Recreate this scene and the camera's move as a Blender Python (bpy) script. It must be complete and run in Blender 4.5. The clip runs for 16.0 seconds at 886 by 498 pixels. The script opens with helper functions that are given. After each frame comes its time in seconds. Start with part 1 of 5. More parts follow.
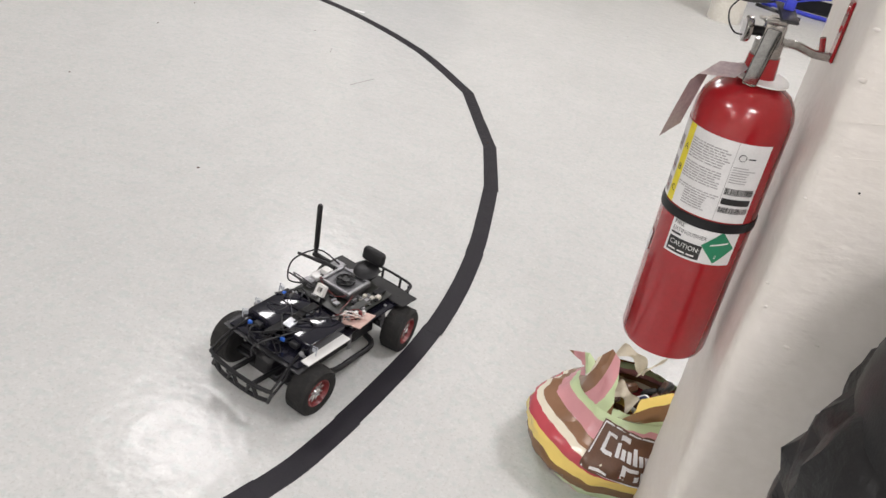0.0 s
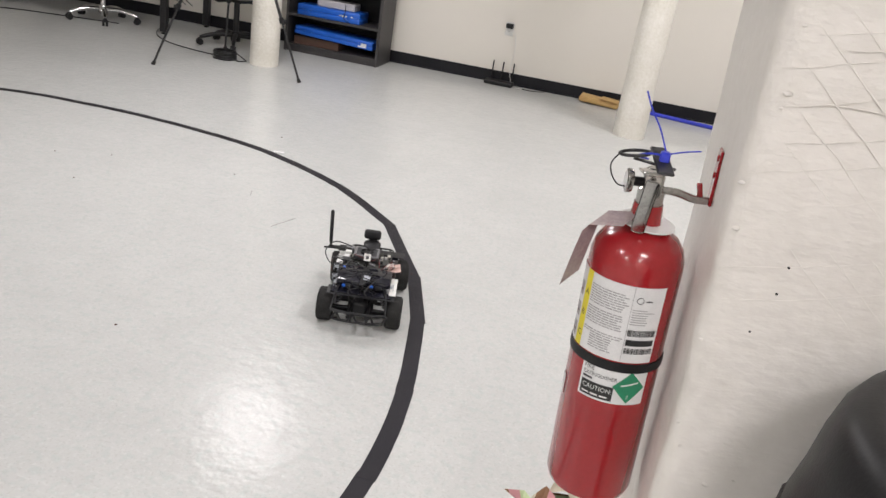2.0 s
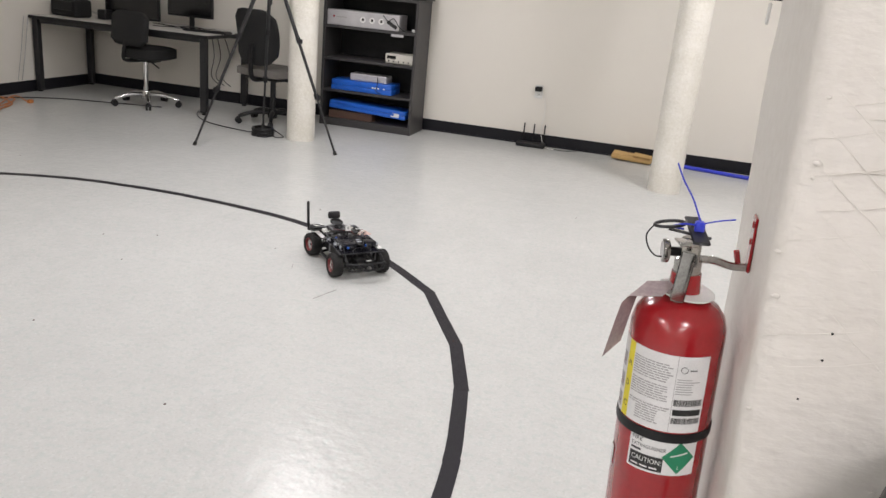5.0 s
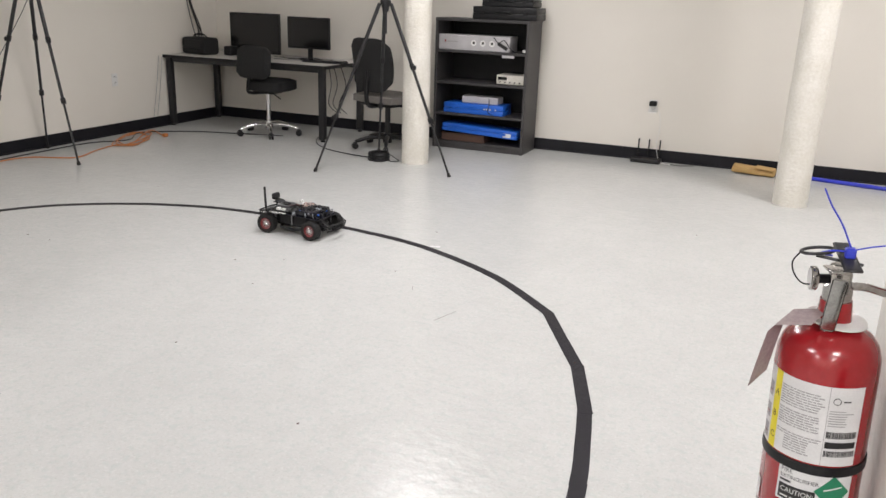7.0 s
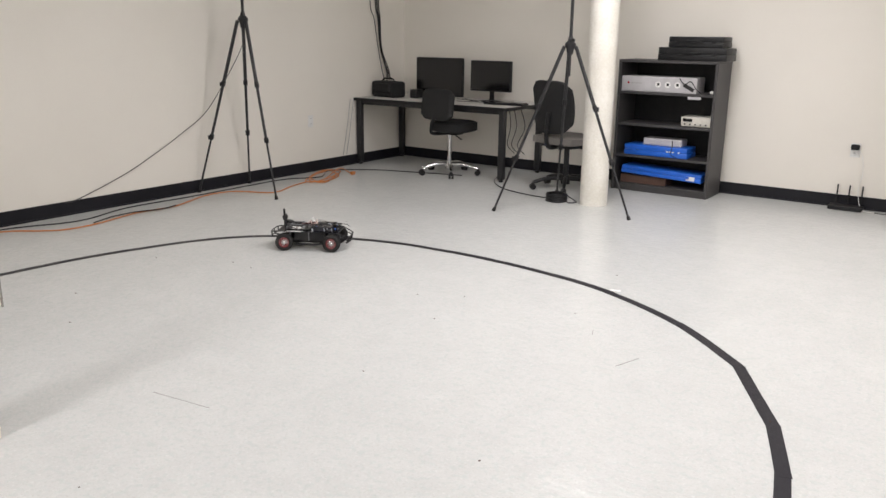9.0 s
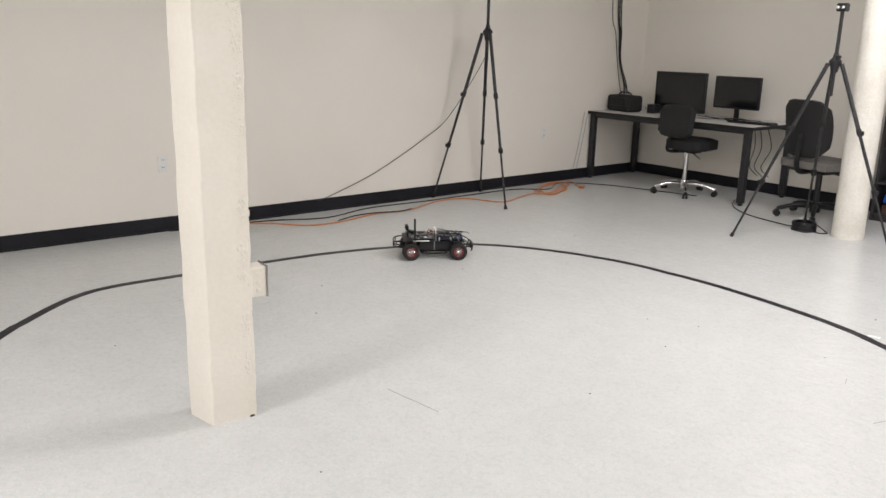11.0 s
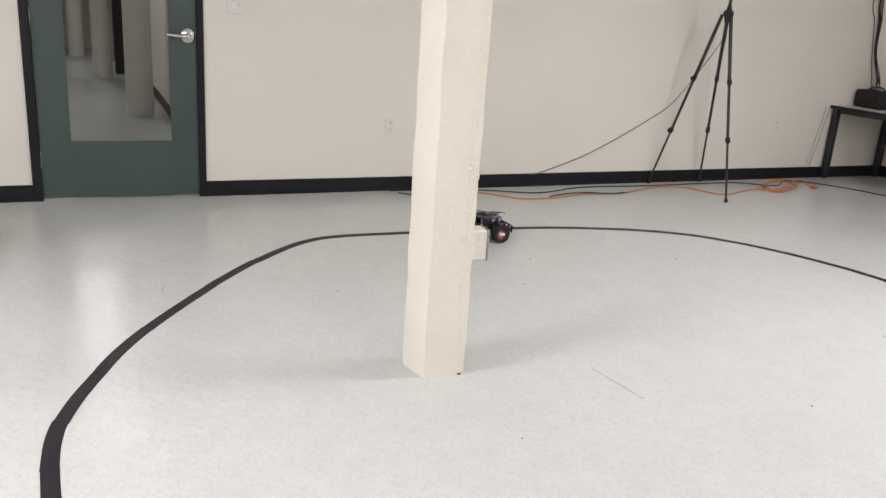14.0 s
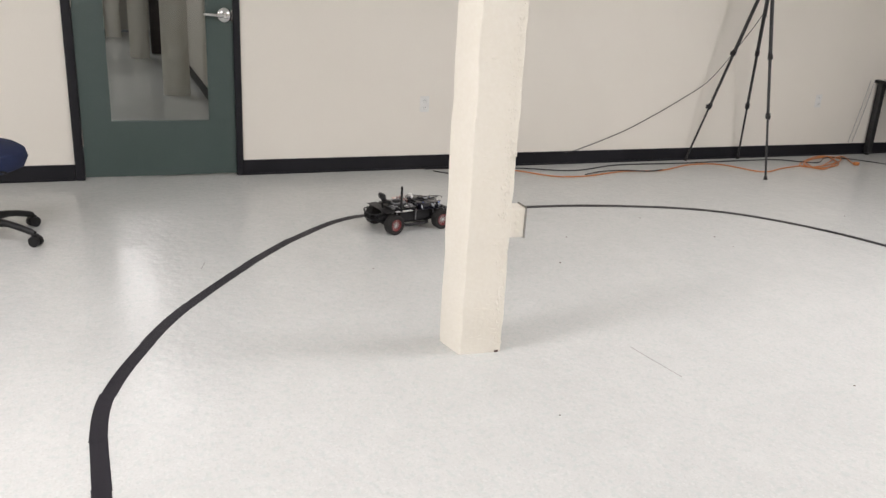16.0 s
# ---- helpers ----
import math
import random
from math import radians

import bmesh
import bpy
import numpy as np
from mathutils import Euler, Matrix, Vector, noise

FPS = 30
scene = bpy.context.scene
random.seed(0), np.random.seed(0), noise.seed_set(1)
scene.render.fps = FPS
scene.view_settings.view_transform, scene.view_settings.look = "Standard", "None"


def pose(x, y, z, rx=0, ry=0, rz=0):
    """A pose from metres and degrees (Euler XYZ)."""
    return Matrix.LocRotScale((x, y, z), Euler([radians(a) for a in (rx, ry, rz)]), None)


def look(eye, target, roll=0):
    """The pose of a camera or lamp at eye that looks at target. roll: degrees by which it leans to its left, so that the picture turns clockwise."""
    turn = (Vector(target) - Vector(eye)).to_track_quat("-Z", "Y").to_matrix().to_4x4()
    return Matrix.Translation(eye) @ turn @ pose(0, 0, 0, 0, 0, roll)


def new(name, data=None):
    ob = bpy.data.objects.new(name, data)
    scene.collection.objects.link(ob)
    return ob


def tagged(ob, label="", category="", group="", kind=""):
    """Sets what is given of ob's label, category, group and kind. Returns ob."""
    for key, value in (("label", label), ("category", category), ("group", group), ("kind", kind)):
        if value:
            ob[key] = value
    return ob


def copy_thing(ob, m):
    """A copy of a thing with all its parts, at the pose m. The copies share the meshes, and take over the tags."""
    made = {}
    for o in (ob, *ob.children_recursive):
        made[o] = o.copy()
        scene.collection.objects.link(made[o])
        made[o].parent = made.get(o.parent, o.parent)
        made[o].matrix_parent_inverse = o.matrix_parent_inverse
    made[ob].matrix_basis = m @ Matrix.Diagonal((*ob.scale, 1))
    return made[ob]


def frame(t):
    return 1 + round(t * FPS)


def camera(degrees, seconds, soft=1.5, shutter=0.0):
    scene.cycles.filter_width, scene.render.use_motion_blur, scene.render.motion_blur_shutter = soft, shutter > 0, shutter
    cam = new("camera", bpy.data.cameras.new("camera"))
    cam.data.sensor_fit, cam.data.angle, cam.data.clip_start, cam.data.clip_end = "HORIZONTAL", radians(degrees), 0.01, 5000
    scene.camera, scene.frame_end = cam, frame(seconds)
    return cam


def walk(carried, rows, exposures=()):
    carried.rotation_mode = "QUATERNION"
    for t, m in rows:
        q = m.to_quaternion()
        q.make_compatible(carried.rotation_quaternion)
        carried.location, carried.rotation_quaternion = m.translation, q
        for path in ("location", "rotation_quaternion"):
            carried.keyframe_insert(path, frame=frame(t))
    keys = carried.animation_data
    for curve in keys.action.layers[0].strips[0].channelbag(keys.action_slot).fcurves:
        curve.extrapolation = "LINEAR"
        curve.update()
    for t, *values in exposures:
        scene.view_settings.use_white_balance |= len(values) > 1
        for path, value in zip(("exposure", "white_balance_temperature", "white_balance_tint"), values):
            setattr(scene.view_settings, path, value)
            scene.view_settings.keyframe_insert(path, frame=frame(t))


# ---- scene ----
cam = camera(58.3, 16.0)
PATH = [
    (0, (0.296, -0.005, 1.222), (-0.113, 1.65, 0.177), 12.2),
    (0.5, (0.304, 0.011, 1.24), (-0.07, 1.735, 0.298), 11.6),
    (1, (0.31, 0.019, 1.262), (-0.047, 1.795, 0.414), 10.3),
    (1.5, (0.313, 0.018, 1.272), (-0.033, 1.817, 0.468), 9.6),
    (2, (0.315, 0.02, 1.278), (-0.025, 1.838, 0.517), 9.2),
    (2.5, (0.318, 0.02, 1.289), (-0.031, 1.85, 0.562), 8.2),
    (3, (0.319, 0.02, 1.291), (-0.038, 1.855, 0.581), 7.7),
    (5.5, (0.308, 0.0, 1.316), (-0.204, 1.83, 0.694), 4.5),
    (6, (0.303, -0.005, 1.324), (-0.27, 1.804, 0.693), 3.4),
    (6.5, (0.297, -0.007, 1.317), (-0.347, 1.783, 0.699), 2.5),
    (7, (0.282, -0.025, 1.328), (-0.447, 1.737, 0.723), 2.0),
    (7.5, (0.266, -0.028, 1.328), (-0.54, 1.705, 0.74), 1.7),
    (8, (0.259, -0.038, 1.332), (-0.612, 1.67, 0.765), 1.8),
    (8.5, (0.243, -0.045, 1.338), (-0.716, 1.619, 0.78), 1.4),
    (9, (0.22, -0.067, 1.329), (-0.887, 1.516, 0.811), 0.8),
    (11.5, (0.105, -0.126, 1.357), (-1.452, 1.017, 0.838), 2.1),
    (12, (0.083, -0.151, 1.335), (-1.527, 0.913, 0.809), 3.1),
    (12.5, (0.082, -0.173, 1.325), (-1.582, 0.799, 0.791), 3.9),
    (13, (0.089, -0.189, 1.326), (-1.62, 0.691, 0.775), 3.7),
    (13.5, (0.091, -0.193, 1.322), (-1.645, 0.628, 0.762), 3.6),
    (14, (0.083, -0.193, 1.319), (-1.655, 0.612, 0.744), 3.9),
    (14.5, (0.082, -0.202, 1.321), (-1.664, 0.572, 0.725), 4.0),
    (15, (0.081, -0.201, 1.319), (-1.671, 0.552, 0.716), 3.4),
    (15.5, (0.078, -0.209, 1.319), (-1.676, 0.527, 0.703), 3.4),
    (16, (0.081, -0.212, 1.314), (-1.672, 0.515, 0.684), 3.2),
]
walk(cam, [(t, look(eye, target, roll)) for t, eye, target, roll in PATH], [(0.0, 0.13), (3.0, 0.12), (5.5, 0.12), (7.0, 0.24), (9.0, 0.40), (11.5, 0.39), (14.0, 0.42), (16.0, 0.44)])

# ---- world and lamps ----
world = bpy.data.worlds.new("world")
scene.world = world
world.use_nodes = True
world.node_tree.nodes["Background"].inputs[0].default_value = (0.8, 0.85, 0.9, 1)
world.node_tree.nodes["Background"].inputs[1].default_value = 0.05

XL, YB, XR, YF, H = -5.39, 7.145, 3.6, -4.2, 2.75  # the room: west, north, east and south walls, ceiling
LAMPS = [(-1.95, 5.0), (-1.85, 3.05), (-1.95, -1.2), (1.3, 5.0), (1.3, 2.0), (1.0, -1.2), (-1.95, -3.3), (1.0, -3.3)]
LAMP_POWER = 31.0
LAMP_SHARE = [0.84, 1.0, 1.08, 1.22, 1.0, 1.0, 1.0, 1.0]  # power factor of each panel, tuned to balance brightness across the walls


# ---- materials ----
def mat(name, a, b=None, rough=0.5, metal=0.0, scale=30.0, fine=300.0, bump=0.0, bump_scale=None, coat=0.0, spread=0.0, spec=0.5):
    """Two colours mixed by coarse and fine noise, with relief and uneven gloss."""
    m = bpy.data.materials.new(name)
    m.use_nodes = True
    nt = m.node_tree
    bs = nt.nodes["Principled BSDF"]
    b = b or tuple(min(1, c * 0.8) for c in a)
    tc = nt.nodes.new("ShaderNodeTexCoord")
    n1, n2 = nt.nodes.new("ShaderNodeTexNoise"), nt.nodes.new("ShaderNodeTexNoise")
    n1.inputs["Scale"].default_value, n2.inputs["Scale"].default_value = scale, fine
    n1.inputs["Detail"].default_value = 4
    for n in (n1, n2):
        nt.links.new(tc.outputs["Object"], n.inputs["Vector"])
    add = nt.nodes.new("ShaderNodeMath")
    add.operation = "MULTIPLY_ADD"
    add.inputs[1].default_value = 0.45
    nt.links.new(n2.outputs["Fac"], add.inputs[0])
    half = nt.nodes.new("ShaderNodeMath")
    half.operation = "MULTIPLY"
    half.inputs[1].default_value = 0.55
    nt.links.new(n1.outputs["Fac"], half.inputs[0])
    nt.links.new(half.outputs[0], add.inputs[2])
    ramp = nt.nodes.new("ShaderNodeValToRGB")
    ramp.color_ramp.elements[0].position, ramp.color_ramp.elements[1].position = 0.36, 0.64
    ramp.color_ramp.elements[0].color, ramp.color_ramp.elements[1].color = (*b, 1), (*a, 1)
    nt.links.new(add.outputs[0], ramp.inputs[0])
    nt.links.new(ramp.outputs[0], bs.inputs["Base Color"])
    bs.inputs["Roughness"].default_value, bs.inputs["Metallic"].default_value = rough, metal
    bs.inputs["Coat Weight"].default_value = coat
    bs.inputs["Specular IOR Level"].default_value = spec
    bs.inputs["Coat Roughness"].default_value = 0.12
    if spread:
        mr = nt.nodes.new("ShaderNodeMapRange")
        mr.inputs[3].default_value, mr.inputs[4].default_value = max(0.02, rough - spread), rough + spread
        nt.links.new(n1.outputs["Fac"], mr.inputs[0])
        nt.links.new(mr.outputs[0], bs.inputs["Roughness"])
    if bump:
        n3 = nt.nodes.new("ShaderNodeTexNoise")
        n3.inputs["Scale"].default_value = bump_scale or fine
        n3.inputs["Detail"].default_value = 5
        nt.links.new(tc.outputs["Object"], n3.inputs["Vector"])
        bp = nt.nodes.new("ShaderNodeBump")
        bp.inputs["Strength"].default_value, bp.inputs["Distance"].default_value = bump, 0.01
        nt.links.new(n3.outputs["Fac"], bp.inputs["Height"])
        nt.links.new(bp.outputs[0], bs.inputs["Normal"])
    return m


def floor_material():
    """Waxed vinyl floor: pale chips of three greys, faint scuffs, soft gloss."""
    m = mat("vinyl_floor", (0.584, 0.588, 0.574), (0.540, 0.544, 0.531), rough=0.215, scale=1.1, fine=9, spread=0.04)
    nt = m.node_tree
    bs = nt.nodes["Principled BSDF"]
    tc = nt.nodes.new("ShaderNodeTexCoord")
    base = bs.inputs["Base Color"].links[0].from_socket
    last = base
    for scale, colour, low, high, amount in ((40, (0.43, 0.50, 0.48, 1), 0.50, 0.68, 0.34), (88, (0.78, 0.79, 0.78, 1), 0.55, 0.72, 0.20), (120, (0.44, 0.44, 0.41, 1), 0.57, 0.68, 0.34), (230, (0.34, 0.34, 0.33, 1), 0.62, 0.70, 0.28)):
        n = nt.nodes.new("ShaderNodeTexNoise")
        n.inputs["Scale"].default_value, n.inputs["Detail"].default_value = scale, 1.5
        mp = nt.nodes.new("ShaderNodeMapping")
        mp.inputs["Location"].default_value = (scale, 3 * scale, 0)
        nt.links.new(tc.outputs["Object"], mp.inputs[0])
        nt.links.new(mp.outputs[0], n.inputs["Vector"])
        r = nt.nodes.new("ShaderNodeMapRange")
        r.inputs[1].default_value, r.inputs[2].default_value, r.inputs[4].default_value = low, high, amount
        nt.links.new(n.outputs["Fac"], r.inputs[0])
        mix = nt.nodes.new("ShaderNodeMix")
        mix.data_type = "RGBA"
        nt.links.new(r.outputs[0], mix.inputs[0])
        nt.links.new(last, mix.inputs[6])
        mix.inputs[7].default_value = colour
        last = mix.outputs[2]
    nt.links.new(last, bs.inputs["Base Color"])
    bs.inputs["Specular IOR Level"].default_value = 0.20
    n = nt.nodes.new("ShaderNodeTexNoise")
    n.inputs["Scale"].default_value = 22
    nt.links.new(tc.outputs["Object"], n.inputs["Vector"])
    bp = nt.nodes.new("ShaderNodeBump")
    bp.inputs["Strength"].default_value, bp.inputs["Distance"].default_value = 0.20, 0.01
    nt.links.new(n.outputs["Fac"], bp.inputs["Height"])
    nt.links.new(bp.outputs[0], bs.inputs["Normal"])
    return m


def plaster_material(name, a, b, strength, stroke=1.0):
    """Thick paint over rough plaster: drawn strokes, lumps and pits."""
    m = mat(name, a, b, rough=0.45, scale=5, fine=60)
    nt = m.node_tree
    bs = nt.nodes["Principled BSDF"]
    tc = nt.nodes.new("ShaderNodeTexCoord")
    mp = nt.nodes.new("ShaderNodeMapping")
    mp.inputs["Rotation"].default_value = (0, 0.45, 0)
    mp.inputs["Scale"].default_value = (17 * stroke, 22 * stroke, 40 * stroke)
    nt.links.new(tc.outputs["Object"], mp.inputs[0])
    n = nt.nodes.new("ShaderNodeTexNoise")
    n.inputs["Scale"].default_value, n.inputs["Detail"].default_value = 1.6, 6
    nt.links.new(mp.outputs[0], n.inputs["Vector"])
    v = nt.nodes.new("ShaderNodeTexNoise")
    v.inputs["Scale"].default_value, v.inputs["Detail"].default_value = 38, 3
    nt.links.new(tc.outputs["Object"], v.inputs["Vector"])
    add = nt.nodes.new("ShaderNodeMath")
    add.operation = "MULTIPLY_ADD"
    add.inputs[1].default_value = 0.6
    nt.links.new(v.outputs["Fac"], add.inputs[0])
    nt.links.new(n.outputs["Fac"], add.inputs[2])
    bp = nt.nodes.new("ShaderNodeBump")
    bp.inputs["Strength"].default_value, bp.inputs["Distance"].default_value = strength, 0.012
    nt.links.new(add.outputs[0], bp.inputs["Height"])
    nt.links.new(bp.outputs[0], bs.inputs["Normal"])
    return m


def stripe_material():
    """Printed plastic carrier bag: bands of pink, green, brown, yellow and crimson that kink at the creases."""
    m = bpy.data.materials.new("striped_plastic")
    m.use_nodes = True
    nt = m.node_tree
    bs = nt.nodes["Principled BSDF"]
    tc = nt.nodes.new("ShaderNodeTexCoord")
    sep = nt.nodes.new("ShaderNodeSeparateXYZ")
    nt.links.new(tc.outputs["Object"], sep.inputs[0])
    n = nt.nodes.new("ShaderNodeTexVoronoi")
    n.inputs["Scale"].default_value = 5.0
    nt.links.new(tc.outputs["Object"], n.inputs["Vector"])
    a = nt.nodes.new("ShaderNodeMath")
    a.operation = "MULTIPLY_ADD"
    a.inputs[1].default_value = 0.05
    nt.links.new(n.outputs["Distance"], a.inputs[0])
    nt.links.new(sep.outputs["Z"], a.inputs[2])
    s = nt.nodes.new("ShaderNodeMath")
    s.operation = "MULTIPLY_ADD"
    s.inputs[1].default_value = 0.12
    nt.links.new(sep.outputs["X"], s.inputs[0])
    nt.links.new(a.outputs[0], s.inputs[2])
    k = nt.nodes.new("ShaderNodeMath")
    k.operation = "MULTIPLY"
    k.inputs[1].default_value = 5.6
    nt.links.new(s.outputs[0], k.inputs[0])
    f = nt.nodes.new("ShaderNodeMath")
    f.operation = "FRACT"
    nt.links.new(k.outputs[0], f.inputs[0])
    ramp = nt.nodes.new("ShaderNodeValToRGB")
    ramp.color_ramp.interpolation = "CONSTANT"
    cols = [(0.0, (0.68, 0.33, 0.35)), (0.16, (0.60, 0.72, 0.42)), (0.30, (0.21, 0.11, 0.045)), (0.46, (0.86, 0.65, 0.18)), (0.63, (0.52, 0.08, 0.10)), (0.77, (0.82, 0.76, 0.62)), (0.86, (0.28, 0.15, 0.085))]
    for p, c in cols[1:-1]:
        ramp.color_ramp.elements.new(p)
    for e, (p, c) in zip(ramp.color_ramp.elements, cols):
        e.position, e.color = p, (*c, 1)
    nt.links.new(f.outputs[0], ramp.inputs[0])
    nt.links.new(ramp.outputs[0], bs.inputs["Base Color"])
    bs.inputs["Roughness"].default_value = 0.22
    cr = nt.nodes.new("ShaderNodeTexVoronoi")
    cr.feature = "DISTANCE_TO_EDGE"
    cr.inputs["Scale"].default_value = 22
    nt.links.new(tc.outputs["Object"], cr.inputs["Vector"])
    bp = nt.nodes.new("ShaderNodeBump")
    bp.inputs["Strength"].default_value, bp.inputs["Distance"].default_value = 0.5, 0.006
    nt.links.new(cr.outputs["Distance"], bp.inputs["Height"])
    nt.links.new(bp.outputs[0], bs.inputs["Normal"])
    return m


def glass_material():
    m = bpy.data.materials.new("clear_glass")
    m.use_nodes = True
    bs = m.node_tree.nodes["Principled BSDF"]
    bs.inputs["Base Color"].default_value = (0.82, 0.85, 0.84, 1)
    bs.inputs["Transmission Weight"].default_value = 1
    bs.inputs["Roughness"].default_value = 0.02
    bs.inputs["IOR"].default_value = 1.05
    return m


def glow_material(name, colour, strength):
    m = bpy.data.materials.new(name)
    m.use_nodes = True
    bs = m.node_tree.nodes["Principled BSDF"]
    bs.inputs["Base Color"].default_value = (*colour, 1)
    bs.inputs["Emission Color"].default_value = (*colour, 1)
    bs.inputs["Emission Strength"].default_value = strength
    return m


FLOOR = floor_material()
WALL = mat("cream_wall_paint", (0.80, 0.765, 0.70), (0.765, 0.73, 0.665), rough=0.55, scale=1.3, fine=240, bump=0.06)
NEARWALL = plaster_material("rough_white_plaster", (0.80, 0.765, 0.72), (0.75, 0.715, 0.665), 0.27)
POSTPAINT = plaster_material("thick_cream_paint", (0.80, 0.765, 0.69), (0.765, 0.725, 0.64), 0.16, 1.6)
PIPEPAINT = plaster_material("lumpy_white_paint", (0.83, 0.805, 0.745), (0.72, 0.69, 0.61), 0.5, 0.8)
CEIL = mat("ceiling_board", (0.8, 0.8, 0.78), rough=0.9, scale=40, fine=200, bump=0.2)
BASE = mat("black_vinyl_baseboard", (0.014, 0.014, 0.018), (0.009, 0.009, 0.012), rough=0.45, scale=4, spread=0.08, spec=0.25)
BLACK = mat("black_plastic", (0.017, 0.017, 0.018), (0.011, 0.011, 0.012), rough=0.42, scale=20, spread=0.1, bump=0.05, spec=0.28)
CARBLACK = mat("dull_black_nylon", (0.014, 0.014, 0.016), (0.009, 0.009, 0.010), rough=0.45, scale=30, spread=0.12, bump=0.05, spec=0.35)
HEATSINK = mat("dark_heat_sink", (0.11, 0.11, 0.115), (0.06, 0.06, 0.065), rough=0.4, metal=0.5, scale=70, spread=0.1)
CLIP = mat("cloudy_clear_plastic", (0.55, 0.58, 0.62), (0.36, 0.38, 0.42), rough=0.25, scale=60)
GLOSS = mat("glossy_black_plastic", (0.012, 0.012, 0.020), rough=0.10, scale=10, spread=0.05)
RUBBER = mat("tyre_rubber", (0.032, 0.031, 0.030), (0.020, 0.020, 0.020), rough=0.7, scale=60, fine=400, bump=0.2, spec=0.2)
METALK = mat("black_metal", (0.03, 0.03, 0.032), (0.02, 0.02, 0.022), rough=0.35, metal=0.3, scale=30, spread=0.1)
CHARCOAL = mat("charcoal_laminate", (0.052, 0.049, 0.050), (0.040, 0.038, 0.039), rough=0.5, scale=8, fine=120, bump=0.05)
CHROME = mat("chrome", (0.75, 0.75, 0.76), (0.62, 0.62, 0.63), rough=0.14, metal=1.0, scale=20, spread=0.06)
STEEL = mat("brushed_steel", (0.50, 0.49, 0.47), (0.32, 0.31, 0.30), rough=0.22, metal=1.0, scale=40, spread=0.1)
RED = mat("red_enamel", (0.35, 0.010, 0.015), (0.30, 0.008, 0.012), rough=0.22, scale=6, fine=150, coat=0.6, spread=0.04)
REDRIM = mat("red_rim_plastic", (0.20, 0.022, 0.024), (0.14, 0.014, 0.016), rough=0.35, scale=40)
WHITE = mat("white_plastic", (0.78, 0.78, 0.76), (0.72, 0.72, 0.70), rough=0.4, scale=15)
PAPER = mat("white_label_paper", (0.76, 0.755, 0.75), (0.68, 0.675, 0.67), rough=0.5, scale=40, fine=500)
GREYPRINT = mat("grey_print", (0.42, 0.41, 0.41), (0.32, 0.31, 0.31), rough=0.55, scale=200)
INK = mat("black_ink", (0.02, 0.02, 0.02), rough=0.5)
YELLOW = mat("yellow_print", (0.78, 0.66, 0.03), (0.72, 0.6, 0.03), rough=0.5, scale=60)
GREENP = mat("green_print", (0.02, 0.24, 0.12), (0.02, 0.2, 0.1), rough=0.45, scale=60)
TAG = mat("paper_tag", (0.46, 0.38, 0.38), (0.34, 0.27, 0.28), rough=0.6, scale=60, fine=250)
BLUE = mat("blue_plastic", (0.015, 0.13, 0.62), (0.012, 0.10, 0.5), rough=0.35, scale=12, spread=0.08)
BLUETIE = mat("blue_tie_plastic", (0.04, 0.06, 0.62), rough=0.35)
BLUECLOTH = mat("navy_seat_cloth", (0.012, 0.022, 0.075), (0.008, 0.015, 0.05), rough=0.9, scale=60, fine=700, bump=0.3)
GREYCLOTH = mat("grey_seat_cloth", (0.20, 0.185, 0.17), (0.15, 0.14, 0.13), rough=0.95, scale=80, fine=700, bump=0.3)
MESHCLOTH = mat("black_mesh_cloth", (0.016, 0.016, 0.017), (0.010, 0.010, 0.010), rough=0.85, scale=90, fine=800, bump=0.3)
DESKTOP = mat("pale_grey_laminate", (0.62, 0.60, 0.57), (0.56, 0.54, 0.51), rough=0.35, scale=5, fine=200)
DOORP = mat("green_door_paint", (0.060, 0.088, 0.083), (0.050, 0.076, 0.071), rough=0.42, scale=3, fine=160, bump=0.05)
TAPE = mat("black_cloth_tape", (0.020, 0.018, 0.024), (0.013, 0.012, 0.016), rough=0.5, scale=25, fine=500, bump=0.15, spread=0.12, spec=0.25)
ORANGE = mat("orange_cable", (0.56, 0.21, 0.07), (0.48, 0.17, 0.05), rough=0.5)
SILVER = mat("silver_card", (0.52, 0.51, 0.52), (0.44, 0.43, 0.44), rough=0.4, scale=15)
BROWN = mat("brown_card", (0.10, 0.055, 0.035), (0.08, 0.04, 0.03), rough=0.7, scale=20)
TAN = mat("tan_card", (0.55, 0.36, 0.14), (0.46, 0.29, 0.11), rough=0.7, scale=20)
BEIGE = mat("beige_instrument", (0.60, 0.58, 0.52), (0.52, 0.50, 0.45), rough=0.45, scale=20)
PCB = mat("circuit_board", (0.035, 0.034, 0.030), (0.012, 0.016, 0.014), rough=0.4, scale=70, fine=220)
BARE = mat("dull_aluminium", (0.30, 0.30, 0.31), (0.18, 0.18, 0.19), rough=0.38, metal=0.45, scale=60, spread=0.1)
PINKB = mat("pale_pink_board", (0.62, 0.45, 0.40), (0.5, 0.33, 0.28), rough=0.5, scale=120)
LOGOBROWN = mat("brown_print", (0.13, 0.06, 0.03), (0.10, 0.045, 0.025), rough=0.35, scale=30)
DARKWIRE = mat("dark_wire", (0.05, 0.05, 0.055), (0.03, 0.03, 0.03), rough=0.5)
BINBAG = mat("black_bag_film", (0.013, 0.013, 0.014), (0.009, 0.009, 0.010), rough=0.4, scale=18, bump=1.0, bump_scale=16, spread=0.1, spec=0.4)
STRIPES = stripe_material()
CREAMFILM = mat("cream_plastic_film", (0.78, 0.72, 0.58), (0.70, 0.63, 0.50), rough=0.25, scale=20, bump=0.4, bump_scale=40)
